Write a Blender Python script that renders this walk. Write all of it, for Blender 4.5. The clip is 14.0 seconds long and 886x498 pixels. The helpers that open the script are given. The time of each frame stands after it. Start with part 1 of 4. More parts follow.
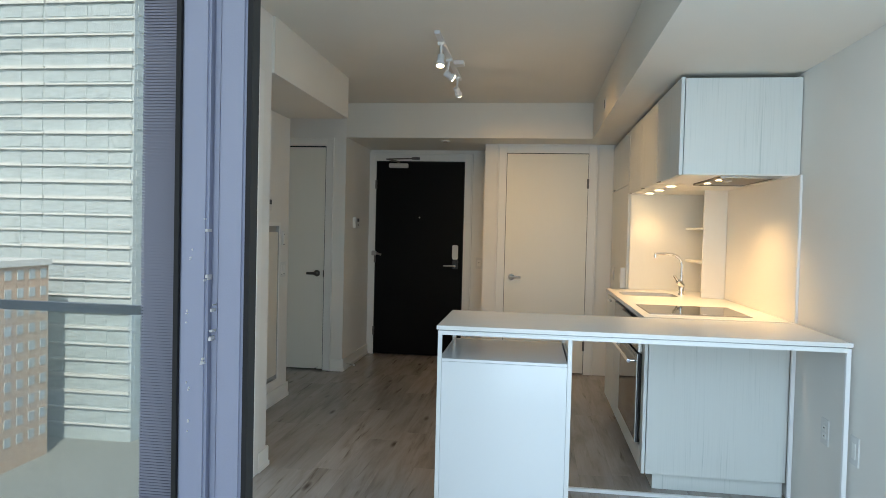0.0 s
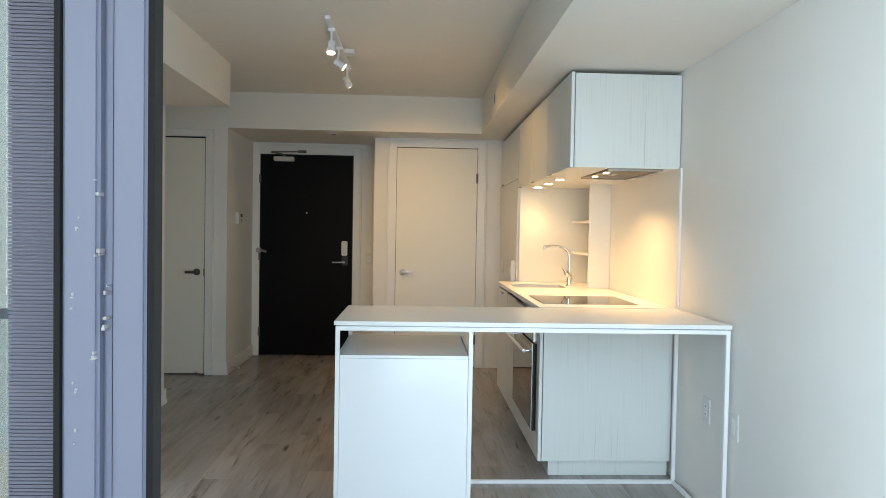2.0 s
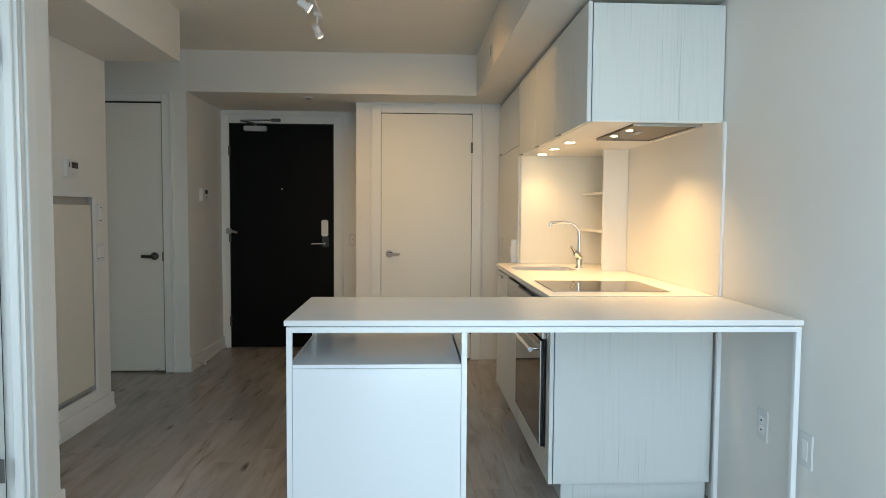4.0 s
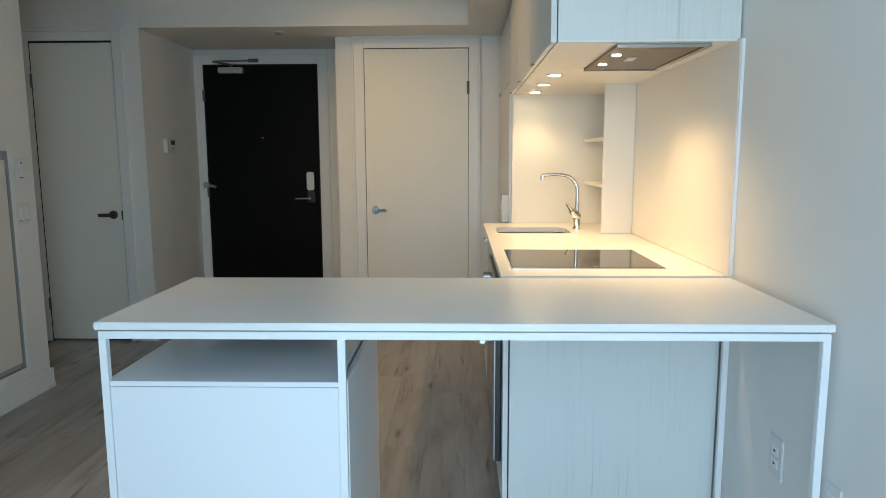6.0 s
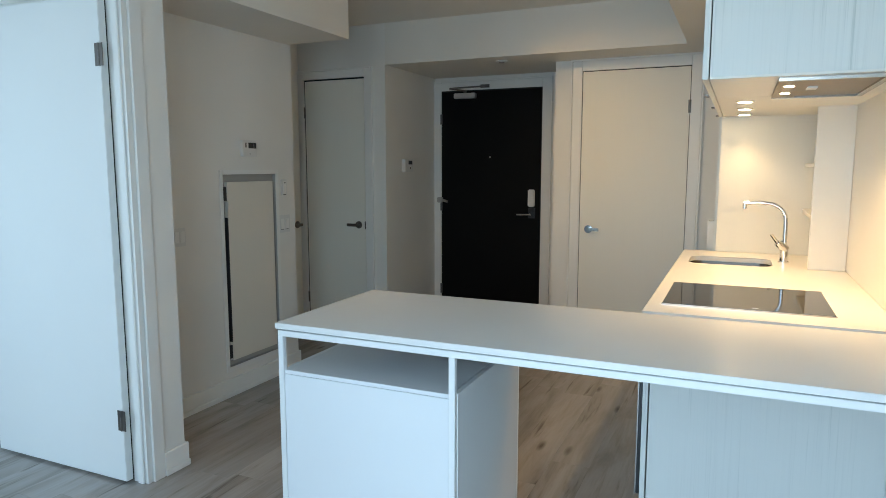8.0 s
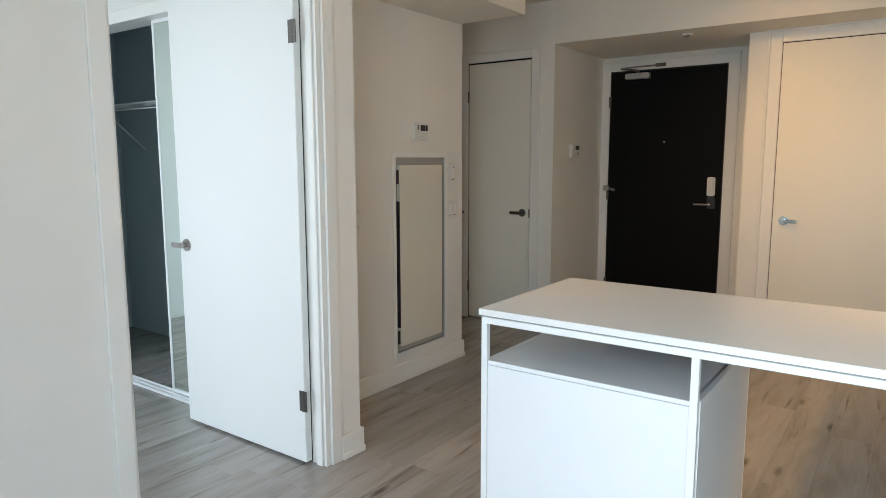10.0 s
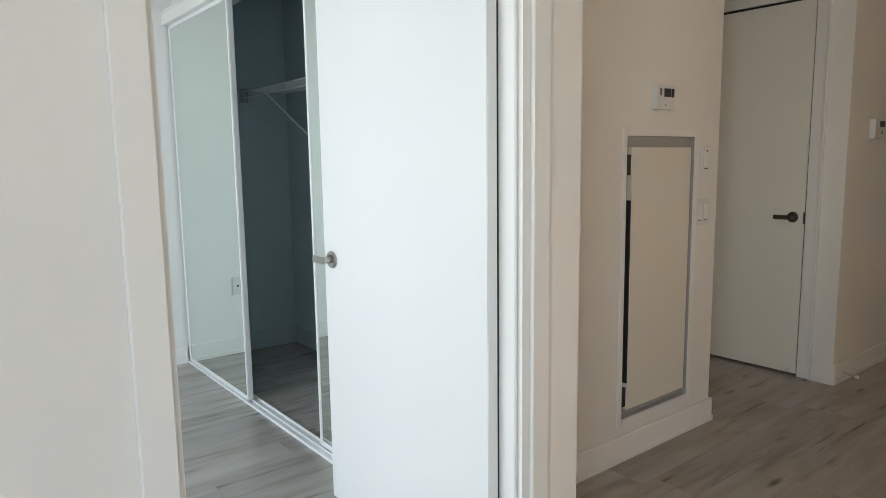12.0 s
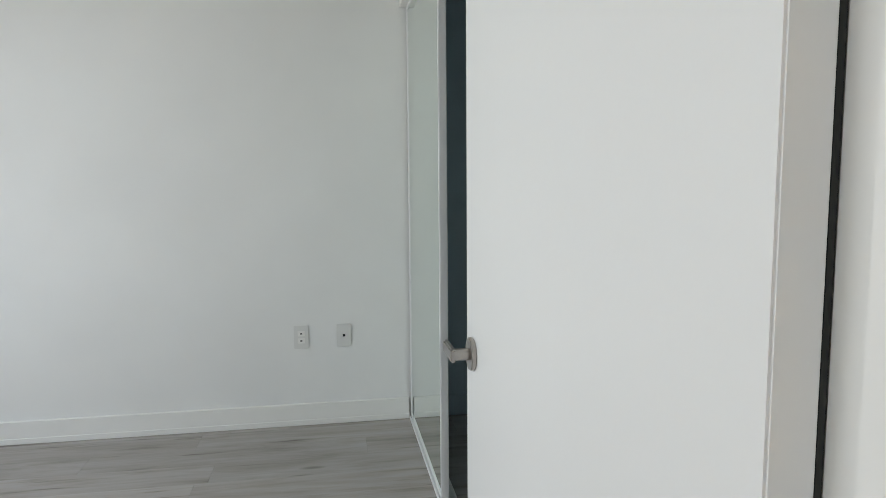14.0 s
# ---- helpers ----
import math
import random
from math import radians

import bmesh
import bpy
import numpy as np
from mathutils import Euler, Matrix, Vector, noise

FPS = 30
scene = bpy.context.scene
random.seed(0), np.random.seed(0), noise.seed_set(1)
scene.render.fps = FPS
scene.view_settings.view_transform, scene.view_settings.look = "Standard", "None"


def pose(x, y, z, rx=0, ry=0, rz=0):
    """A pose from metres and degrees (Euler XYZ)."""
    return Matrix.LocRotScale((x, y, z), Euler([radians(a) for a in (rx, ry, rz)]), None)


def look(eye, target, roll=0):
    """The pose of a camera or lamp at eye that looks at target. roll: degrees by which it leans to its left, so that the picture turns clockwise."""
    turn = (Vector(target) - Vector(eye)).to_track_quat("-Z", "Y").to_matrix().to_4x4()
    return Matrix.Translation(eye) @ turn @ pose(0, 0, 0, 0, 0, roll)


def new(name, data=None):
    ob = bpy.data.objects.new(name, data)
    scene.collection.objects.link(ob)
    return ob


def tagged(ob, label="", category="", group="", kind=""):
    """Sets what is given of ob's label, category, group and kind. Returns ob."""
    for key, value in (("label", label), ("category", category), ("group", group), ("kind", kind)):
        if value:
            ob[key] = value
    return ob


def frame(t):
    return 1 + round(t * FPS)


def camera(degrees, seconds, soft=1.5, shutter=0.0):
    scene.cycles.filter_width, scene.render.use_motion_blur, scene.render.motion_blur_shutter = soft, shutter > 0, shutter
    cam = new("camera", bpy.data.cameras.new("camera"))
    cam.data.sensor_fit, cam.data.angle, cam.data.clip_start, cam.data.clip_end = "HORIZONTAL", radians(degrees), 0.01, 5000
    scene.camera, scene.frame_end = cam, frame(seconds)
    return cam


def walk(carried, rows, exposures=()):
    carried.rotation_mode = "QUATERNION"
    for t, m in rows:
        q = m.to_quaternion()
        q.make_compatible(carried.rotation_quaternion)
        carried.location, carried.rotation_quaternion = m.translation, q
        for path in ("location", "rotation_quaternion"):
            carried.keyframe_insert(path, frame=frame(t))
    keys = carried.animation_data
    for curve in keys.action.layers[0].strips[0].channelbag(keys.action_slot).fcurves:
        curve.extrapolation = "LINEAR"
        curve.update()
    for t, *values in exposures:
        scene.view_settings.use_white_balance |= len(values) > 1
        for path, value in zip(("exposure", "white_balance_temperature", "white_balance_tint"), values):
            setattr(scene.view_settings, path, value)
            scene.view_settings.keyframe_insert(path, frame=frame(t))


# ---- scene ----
cam = camera(67.5, 14.0, soft=0.65)
PATH = [
    (0, (0.201, 0.051, 1.331), (-0.063, 2.033, 1.275), 1.4),
    (0.5, (0.186, 0.062, 1.327), (0.156, 2.061, 1.273), 1.4),
    (1, (0.172, 0.063, 1.322), (0.209, 2.062, 1.27), 1.3),
    (1.5, (0.161, 0.067, 1.319), (0.22, 2.065, 1.266), 1.1),
    (2, (0.134, 0.131, 1.299), (0.218, 2.128, 1.245), 1.0),
    (2.5, (0.146, 0.351, 1.267), (0.247, 2.347, 1.2), 0.8),
    (3, (0.159, 0.563, 1.259), (0.263, 2.56, 1.2), 0.7),
    (3.5, (0.173, 0.664, 1.262), (0.274, 2.66, 1.188), 0.5),
    (6, (0.66, 1.443, 1.291), (0.605, 3.423, 1.019), -0.2),
    (6.5, (0.873, 1.451, 1.337), (0.637, 3.421, 1.078), -0.2),
    (7, (1.033, 1.402, 1.355), (0.592, 3.336, 1.104), -0.2),
    (7.5, (1.064, 1.366, 1.381), (0.4, 3.236, 1.131), 0.0),
    (8, (1.066, 1.349, 1.384), (0.256, 3.16, 1.135), 0.0),
    (10.5, (0.602, 1.492, 1.304), (-0.691, 2.995, 1.036), -0.4),
    (11, (0.412, 1.714, 1.295), (-1.034, 3.07, 1.031), -0.7),
    (11.5, (0.208, 1.927, 1.278), (-1.327, 3.181, 1.014), -0.6),
    (12, (-0.087, 2.178, 1.25), (-1.642, 3.408, 0.983), -0.8),
    (12.5, (-0.391, 2.439, 1.244), (-1.992, 3.609, 0.984), -0.8),
    (13, (-0.684, 2.656, 1.212), (-2.378, 3.692, 0.968), -0.7),
    (13.5, (-0.912, 2.844, 1.186), (-2.728, 3.657, 0.978), -0.7),
    (14, (-0.981, 3.046, 1.222), (-2.941, 3.382, 1.014), -0.4),
]
EXPOSURES = [(0, 2.17, 7150, 11), (0.5, 2.36, 7000, 11), (2, 2.4, 7500, 13), (3.5, 2.32, 7400, 12), (6, 2.2, 6500, 7), (8, 2.22, 6550, 8), (10.5, 2.63, 8300, 20), (12.5, 2.56, 8600, 22), (13.2, 2.38, 9000, 24), (14, 2.15, 9100, 24)]
walk(cam, [(t, look(eye, target, roll)) for t, eye, target, roll in PATH], EXPOSURES)

# ---- light ----
world = bpy.data.worlds.new("sky")
scene.world = world
world.use_nodes = True
wn = world.node_tree
sky = wn.nodes.new("ShaderNodeTexSky")
sky.sky_type = "NISHITA"
sky.sun_disc = False
sky.sun_elevation, sky.sun_rotation = radians(42), radians(20)
bg = wn.nodes["Background"]
wn.links.new(sky.outputs[0], bg.inputs[0])
bg.inputs[1].default_value = 0.10

sun_data = bpy.data.lights.new("sun", "SUN")
sun_data.energy, sun_data.angle, sun_data.color = 2.2, radians(0.6), (1, 0.95, 0.88)
sun = new("sun", sun_data)
sun.matrix_world = look((20, 55, 55), (0, 0, 0))


def area_lamp(name, x, y, z, target, w, h, watts, colour):
    d = bpy.data.lights.new(name, "AREA")
    d.shape, d.size, d.size_y, d.energy, d.color = "RECTANGLE", w, h, watts, colour
    ob = new(name, d)
    ob.matrix_world = look((x, y, z), target)
    return ob


def spot_lamp(name, place, target, watts, colour, cone=80, radius=0.02):
    d = bpy.data.lights.new(name, "SPOT")
    d.energy, d.color, d.spot_size, d.spot_blend, d.shadow_soft_size = watts, colour, radians(cone), 1.0, radius
    ob = new(name, d)
    ob.matrix_world = look(place, target)
    return ob


area_lamp("window_daylight", 0.67, 0.79, 1.2, (1.6, 3, 0.95), 1.45, 2.2, 9.4, (0.52, 0.76, 1.0))
area_lamp("window_daylight", -2.7, 0.80, 1.25, (-2.7, 3, 0.45), 1.9, 2.1, 8.8, (0.52, 0.76, 1.0))


# ---- materials ----
def material(name, colour, rough=0.5, metal=0.0, spec=0.5):
    m = bpy.data.materials.new(name)
    m.use_nodes = True
    b = m.node_tree.nodes["Principled BSDF"]
    b.inputs["Base Color"].default_value = (*colour, 1)
    b.inputs["Roughness"].default_value = rough
    b.inputs["Metallic"].default_value = metal
    b.inputs["Specular IOR Level"].default_value = spec
    return m


def node(m, kind, **values):
    n = m.node_tree.nodes.new(kind)
    for k, v in values.items():
        n.inputs[k.replace("_", " ")].default_value = v
    return n


def link(m, a, b):
    m.node_tree.links.new(a, b)


def ramp(m, source, stops):
    r = m.node_tree.nodes.new("ShaderNodeValToRGB")
    while len(r.color_ramp.elements) < len(stops):
        r.color_ramp.elements.new(0.5)
    for e, (p, c) in zip(r.color_ramp.elements, stops):
        e.position, e.color = p, (*c, 1)
    link(m, source, r.inputs[0])
    return r.outputs[0]


def coords(m, scale=(1, 1, 1), kind="Object"):
    c = m.node_tree.nodes.new("ShaderNodeTexCoord")
    p = m.node_tree.nodes.new("ShaderNodeMapping")
    p.inputs["Scale"].default_value = scale
    link(m, c.outputs[kind], p.inputs[0])
    return p.outputs[0]


def shader(m):
    return m.node_tree.nodes["Principled BSDF"]


def bump(m, height, strength, distance):
    b = node(m, "ShaderNodeBump", Strength=strength, Distance=distance)
    link(m, height, b.inputs["Height"])
    link(m, b.outputs[0], shader(m).inputs["Normal"])


def paint(name, colour, rough=0.55, mottle=0.03, grain=350.0, spec=0.4):
    """Rolled paint: faint cloudy tone, roller stipple."""
    m = material(name, colour, rough, 0, spec)
    v = coords(m)
    big = node(m, "ShaderNodeTexNoise", Scale=1.6, Detail=3.0)
    link(m, v, big.inputs["Vector"])
    lo = tuple(c * (1 - mottle) for c in colour)
    hi = tuple(min(1, c * (1 + mottle)) for c in colour)
    link(m, ramp(m, big.outputs["Fac"], [(0.3, lo), (0.7, hi)]), shader(m).inputs["Base Color"])
    fine = node(m, "ShaderNodeTexNoise", Scale=grain, Detail=2.0)
    link(m, v, fine.inputs["Vector"])
    bump(m, fine.outputs["Fac"], 0.06, 0.002)
    return m


def grained(name, base, dark, rough, axis, spec=0.4, fine=0.95):
    """Pale embossed wood grain along one axis."""
    m = material(name, base, rough, 0, spec)
    s = [75, 75, 75]
    s[axis] = 1.3
    v = coords(m, s)
    n = node(m, "ShaderNodeTexNoise", Scale=1.5, Detail=5.0, Roughness=0.6, Distortion=0.25)
    link(m, v, n.inputs["Vector"])
    s2 = [160, 160, 160]
    s2[axis] = 2.2
    n2 = node(m, "ShaderNodeTexNoise", Scale=1.0, Detail=2.0)
    link(m, coords(m, s2), n2.inputs["Vector"])
    mid = tuple(a * 0.75 + b * 0.25 for a, b in zip(base, dark))
    c1 = ramp(m, n.outputs["Fac"], [(0.30, dark), (0.37, mid), (0.46, base), (1.0, base)])
    mix = m.node_tree.nodes.new("ShaderNodeMix")
    mix.data_type, mix.blend_type = "RGBA", "MULTIPLY"
    mix.inputs[0].default_value = 0.5
    link(m, c1, mix.inputs[6])
    link(m, ramp(m, n2.outputs["Fac"], [(0.35, (fine, fine, fine)), (0.55, (1, 1, 1))]), mix.inputs[7])
    patch = node(m, "ShaderNodeTexNoise", Scale=3.2, Detail=2.0)
    link(m, coords(m, [1.6 if k != axis else 0.5 for k in range(3)]), patch.inputs["Vector"])
    blend = m.node_tree.nodes.new("ShaderNodeMix")
    blend.data_type = "RGBA"
    link(m, ramp(m, patch.outputs["Fac"], [(0.40, (0.15, 0.15, 0.15)), (0.62, (1, 1, 1))]), blend.inputs[0])
    blend.inputs[6].default_value = (*base, 1)
    link(m, mix.outputs[2], blend.inputs[7])
    link(m, blend.outputs[2], shader(m).inputs["Base Color"])
    bump(m, n2.outputs["Fac"], 0.12, 0.002)
    return m


def glow(name, colour, strength):
    m = material(name, (0.9, 0.9, 0.9), 0.4)
    b = shader(m)
    b.inputs["Emission Color"].default_value = (*colour, 1)
    b.inputs["Emission Strength"].default_value = strength
    return m


def coated_glass(name, tint, gloss):
    """Clear or coated sheet glass: straight-through light with a mirror share."""
    m = bpy.data.materials.new(name)
    m.use_nodes = True
    t = m.node_tree
    t.nodes.remove(t.nodes["Principled BSDF"])
    a, g, x = (t.nodes.new("ShaderNodeBsdf" + k) for k in ("Transparent", "Glossy", "Transparent"))
    t.nodes.remove(x)
    x = t.nodes.new("ShaderNodeMixShader")
    a.inputs[0].default_value = (*tint, 1)
    g.inputs["Roughness"].default_value = 0.004
    g.inputs[0].default_value = (0.92, 0.97, 0.95, 1)
    x.inputs[0].default_value = gloss
    t.links.new(a.outputs[0], x.inputs[1])
    t.links.new(g.outputs[0], x.inputs[2])
    t.links.new(x.outputs[0], t.nodes["Material Output"].inputs[0])
    return m


WALL = paint("wall paint", (0.78, 0.762, 0.722))
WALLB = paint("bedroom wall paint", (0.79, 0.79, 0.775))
# the closet's bluish shade, put into the colour of its surfaces
CLOSET_SHADE = paint("closet shade paint", (0.44, 0.54, 0.57), 0.75)
CEIL = paint("ceiling paint", (0.76, 0.73, 0.67), 0.8, 0.02, 200)
TRIM = paint("trim enamel", (0.80, 0.79, 0.76), 0.32, 0.015, 120)
DOORP = grained("door skin", (0.80, 0.775, 0.70), (0.785, 0.76, 0.685), 0.4, 2, 0.4, 0.985)
CAB = grained("cabinet laminate", (0.73, 0.745, 0.72), (0.55, 0.585, 0.56), 0.42, 2)
CABIN = paint("cabinet carcass", (0.80, 0.785, 0.74), 0.45, 0.01)
SPLASH = paint("backsplash panel", (0.80, 0.775, 0.72), 0.28, 0.012, 60)
QUARTZ = paint("white quartz", (0.80, 0.79, 0.77), 0.25, 0.025, 500)
STEELW = paint("white powder coat", (0.82, 0.82, 0.815), 0.35, 0.012, 600)
GLOSSW = paint("gloss white board", (0.81, 0.82, 0.83), 0.16, 0.01, 40, 0.5)
BLACKD = grained("black door veneer", (0.0045, 0.004, 0.004), (0.003, 0.003, 0.003), 0.55, 2, 0.12)
PLASTIC = paint("white plastic", (0.70, 0.695, 0.675), 0.35, 0.01, 300)
DARK = material("dark plastic", (0.02, 0.02, 0.022), 0.4)
RUBBER = material("black rubber", (0.012, 0.012, 0.013), 0.7)
# near-black colour that stands for shade in the gaps round door leaves
GAP_SHADE = material("door edge shadow strip", (0.02, 0.022, 0.02), 0.8)
CHROME = material("chrome", (0.82, 0.82, 0.83), 0.06, 1.0)
NICKEL = material("satin nickel", (0.44, 0.41, 0.385), 0.28, 1.0)
BRONZE = material("dark nickel", (0.16, 0.145, 0.135), 0.34, 1.0)
STEEL = material("brushed steel", (0.42, 0.40, 0.38), 0.24, 1.0)
ALU = material("anodised aluminium", (0.62, 0.63, 0.64), 0.3, 1.0)
BLUEF = paint("blue-grey window frame", (0.34, 0.37, 0.485), 0.42, 0.06, 500)
SCREEN = paint("grey insect screen", (0.235, 0.24, 0.295), 0.85, 0.15, 900)
BLACKG = material("black ceramic glass", (0.012, 0.011, 0.010), 0.05, 0, 0.6)
MIRROR = material("mirror silvering", (0.77, 0.86, 0.815), 0.01, 1.0)
PANE = coated_glass("coated glass", (0.62, 0.66, 0.66), 0.36)
CLEAR = coated_glass("clear glass", (0.93, 0.95, 0.95), 0.06)
LAMPW = glow("warm lamp lens", (1, 0.76, 0.44), 7)
LAMPT = glow("warm track lens", (1, 0.80, 0.55), 14)
MESHF = material("grease filter", (0.21, 0.18, 0.15), 0.42, 0.9)
CONC = paint("balcony concrete", (0.33, 0.33, 0.32), 0.9, 0.15, 90)
LINER = paint("grey enamelled sheet", (0.40, 0.39, 0.365), 0.45, 0.04)
DUCT = material("galvanised sheet", (0.35, 0.36, 0.36), 0.5, 0.8)


def oak():
    m = material("grey oak plank", (0.3, 0.25, 0.21), 0.26, 0, 0.5)
    c = m.node_tree.nodes.new("ShaderNodeTexCoord")
    info = m.node_tree.nodes.new("ShaderNodeObjectInfo")
    off = m.node_tree.nodes.new("ShaderNodeVectorMath")
    off.operation = "MULTIPLY_ADD"
    comb = m.node_tree.nodes.new("ShaderNodeCombineXYZ")
    for i in range(3):
        link(m, info.outputs["Random"], comb.inputs[i])
    off.inputs[1].default_value = (40, 40, 40)
    link(m, comb.outputs[0], off.inputs[0])
    link(m, c.outputs["Object"], off.inputs[2])
    mp = m.node_tree.nodes.new("ShaderNodeMapping")
    mp.inputs["Scale"].default_value = (6, 0.85, 6)
    link(m, off.outputs[0], mp.inputs[0])
    n = node(m, "ShaderNodeTexNoise", Scale=1.6, Detail=6.0, Roughness=0.6, Distortion=0.5)
    link(m, mp.outputs[0], n.inputs["Vector"])
    mp2 = m.node_tree.nodes.new("ShaderNodeMapping")
    mp2.inputs["Scale"].default_value = (95, 3.5, 95)
    link(m, off.outputs[0], mp2.inputs[0])
    n2 = node(m, "ShaderNodeTexNoise", Scale=1.0, Detail=3.0)
    link(m, mp2.outputs[0], n2.inputs["Vector"])
    mp3 = m.node_tree.nodes.new("ShaderNodeMapping")
    mp3.inputs["Scale"].default_value = (5.5, 1.6, 5.5)
    link(m, off.outputs[0], mp3.inputs[0])
    knots = node(m, "ShaderNodeTexVoronoi", Scale=1.0)
    link(m, mp3.outputs[0], knots.inputs["Vector"])
    body = ramp(m, n.outputs["Fac"], [(0.28, (0.245, 0.213, 0.194)), (0.42, (0.335, 0.300, 0.276)), (0.55, (0.39, 0.357, 0.333)), (0.75, (0.44, 0.406, 0.381))])
    mix = m.node_tree.nodes.new("ShaderNodeMix")
    mix.data_type, mix.blend_type = "RGBA", "MULTIPLY"
    mix.inputs[0].default_value = 0.6
    link(m, body, mix.inputs[6])
    link(m, ramp(m, n2.outputs["Fac"], [(0.3, (0.90, 0.895, 0.89)), (0.6, (1, 1, 1))]), mix.inputs[7])
    mix2 = m.node_tree.nodes.new("ShaderNodeMix")
    mix2.data_type, mix2.blend_type = "RGBA", "MULTIPLY"
    mix2.inputs[0].default_value = 1.0
    link(m, mix.outputs[2], mix2.inputs[6])
    link(m, ramp(m, knots.outputs["Distance"], [(0.03, (0.35, 0.31, 0.28)), (0.12, (1, 1, 1))]), mix2.inputs[7])
    mp4 = m.node_tree.nodes.new("ShaderNodeMapping")
    mp4.inputs["Scale"].default_value = (26, 2.1, 26)
    link(m, off.outputs[0], mp4.inputs[0])
    checks = node(m, "ShaderNodeTexNoise", Scale=1.0, Detail=3.0, Roughness=0.55, Distortion=0.4)
    link(m, mp4.outputs[0], checks.inputs["Vector"])
    mix3 = m.node_tree.nodes.new("ShaderNodeMix")
    mix3.data_type, mix3.blend_type = "RGBA", "MULTIPLY"
    mix3.inputs[0].default_value = 1.0
    link(m, mix2.outputs[2], mix3.inputs[6])
    link(m, ramp(m, checks.outputs["Fac"], [(0.27, (0.50, 0.46, 0.43)), (0.36, (0.90, 0.885, 0.87)), (0.44, (1, 1, 1))]), mix3.inputs[7])
    tone = m.node_tree.nodes.new("ShaderNodeMix")
    tone.data_type, tone.blend_type = "RGBA", "MULTIPLY"
    tone.inputs[0].default_value = 1.0
    link(m, mix3.outputs[2], tone.inputs[6])
    link(m, ramp(m, info.outputs["Random"], [(0.0, (0.88, 0.88, 0.88)), (1.0, (1.06, 1.045, 1.035))]), tone.inputs[7])
    link(m, tone.outputs[2], shader(m).inputs["Base Color"])
    bump(m, n2.outputs["Fac"], 0.10, 0.002)
    return m


OAK = oak()


# ---- mesh helpers ----
def box(bm, x0, x1, y0, y1, z0, z1, bevel=0.0, segments=2):
    r = bmesh.ops.create_cube(bm, size=1)
    bmesh.ops.scale(bm, vec=(x1 - x0, y1 - y0, z1 - z0), verts=r["verts"])
    bmesh.ops.translate(bm, vec=((x0 + x1) / 2, (y0 + y1) / 2, (z0 + z1) / 2), verts=r["verts"])
    if bevel:
        edges = list({e for v in r["verts"] for e in v.link_edges})
        bmesh.ops.bevel(bm, geom=edges, offset=bevel, segments=segments, affect="EDGES", clamp_overlap=True)
    return bm


def boxes(*rows, bevel=0.0):
    bm = bmesh.new()
    for r in rows:
        box(bm, *r, bevel=bevel)
    return bm


def rod(bm, a, b, r, sides=16, r2=None, bevel=0.0):
    a, b = Vector(a), Vector(b)
    made = bmesh.ops.create_cone(bm, cap_ends=True, segments=sides, radius1=r, radius2=r if r2 is None else r2, depth=(b - a).length)
    m = Matrix.Translation((a + b) / 2) @ (b - a).to_track_quat("Z", "Y").to_matrix().to_4x4()
    bmesh.ops.transform(bm, matrix=m, verts=made["verts"])
    if bevel:
        edges = list({e for v in made["verts"] for e in v.link_edges if any(len(f.verts) > 4 for f in e.link_faces)})
        bmesh.ops.bevel(bm, geom=edges, offset=bevel, segments=2, affect="EDGES", clamp_overlap=True)
    return bm


def sweep(bm, points, r, sides=14):
    """A round tube along a line of points."""
    pts = [Vector(p) for p in points]
    rings = []
    for i, p in enumerate(pts):
        d = (pts[min(i + 1, len(pts) - 1)] - pts[max(i - 1, 0)]).normalized()
        u = d.orthogonal() if not rings else (up - d * up.dot(d))
        up = u.normalized()
        w = d.cross(up)
        rings.append([bm.verts.new(p + r * (math.cos(k * math.tau / sides) * up + math.sin(k * math.tau / sides) * w)) for k in range(sides)])
    for a, b in zip(rings, rings[1:]):
        for k in range(sides):
            bm.faces.new((a[k], a[(k + 1) % sides], b[(k + 1) % sides], b[k]))
    bm.faces.new(rings[0][::-1])
    bm.faces.new(rings[-1])
    return bm


def plate(bm, outline, z0, z1):
    """A flat slab from an outline in x and y."""
    lo = [bm.verts.new((x, y, z0)) for x, y in outline]
    hi = [bm.verts.new((x, y, z1)) for x, y in outline]
    bm.faces.new(lo[::-1])
    bm.faces.new(hi)
    n = len(lo)
    for i in range(n):
        bm.faces.new((lo[i], lo[(i + 1) % n], hi[(i + 1) % n], hi[i]))
    return bm


def round_rect(x0, x1, y0, y1, r, steps=6):
    out = []
    for cx, cy, a0 in ((x1 - r, y1 - r, 0), (x0 + r, y1 - r, 90), (x0 + r, y0 + r, 180), (x1 - r, y0 + r, 270)):
        for i in range(steps + 1):
            a = radians(a0 + 90 * i / steps)
            out.append((cx + r * math.cos(a), cy + r * math.sin(a)))
    return out


def mesh_of(name, bm, mat, smooth=False):
    bmesh.ops.recalc_face_normals(bm, faces=bm.faces[:])
    d = bpy.data.meshes.new(name)
    bm.to_mesh(d)
    bm.free()
    d.materials.append(mat)
    if smooth:
        for p in d.polygons:
            p.use_smooth = True
        d.set_sharp_from_angle(angle=radians(40))
    return d


def part(name, bm, mat, parent, label="", smooth=False):
    ob = new(name, mesh_of(name, bm, mat, smooth))
    if parent is not None:
        ob.parent = parent
        ob.matrix_parent_inverse = Matrix.Identity(4)
        base = parent
        where = Vector((0, 0, 0))
        while base is not None:
            where += base.location
            base = base.parent
        ob.location = -where
    if label:
        ob["label"] = label
    return ob


def thing(name, place, label, category, group=""):
    """An empty at the base of a thing; parts are built in world metres and hung under it."""
    e = new(name)
    e.empty_display_size = 0.05
    e.location = place
    return tagged(e, label, category, group)


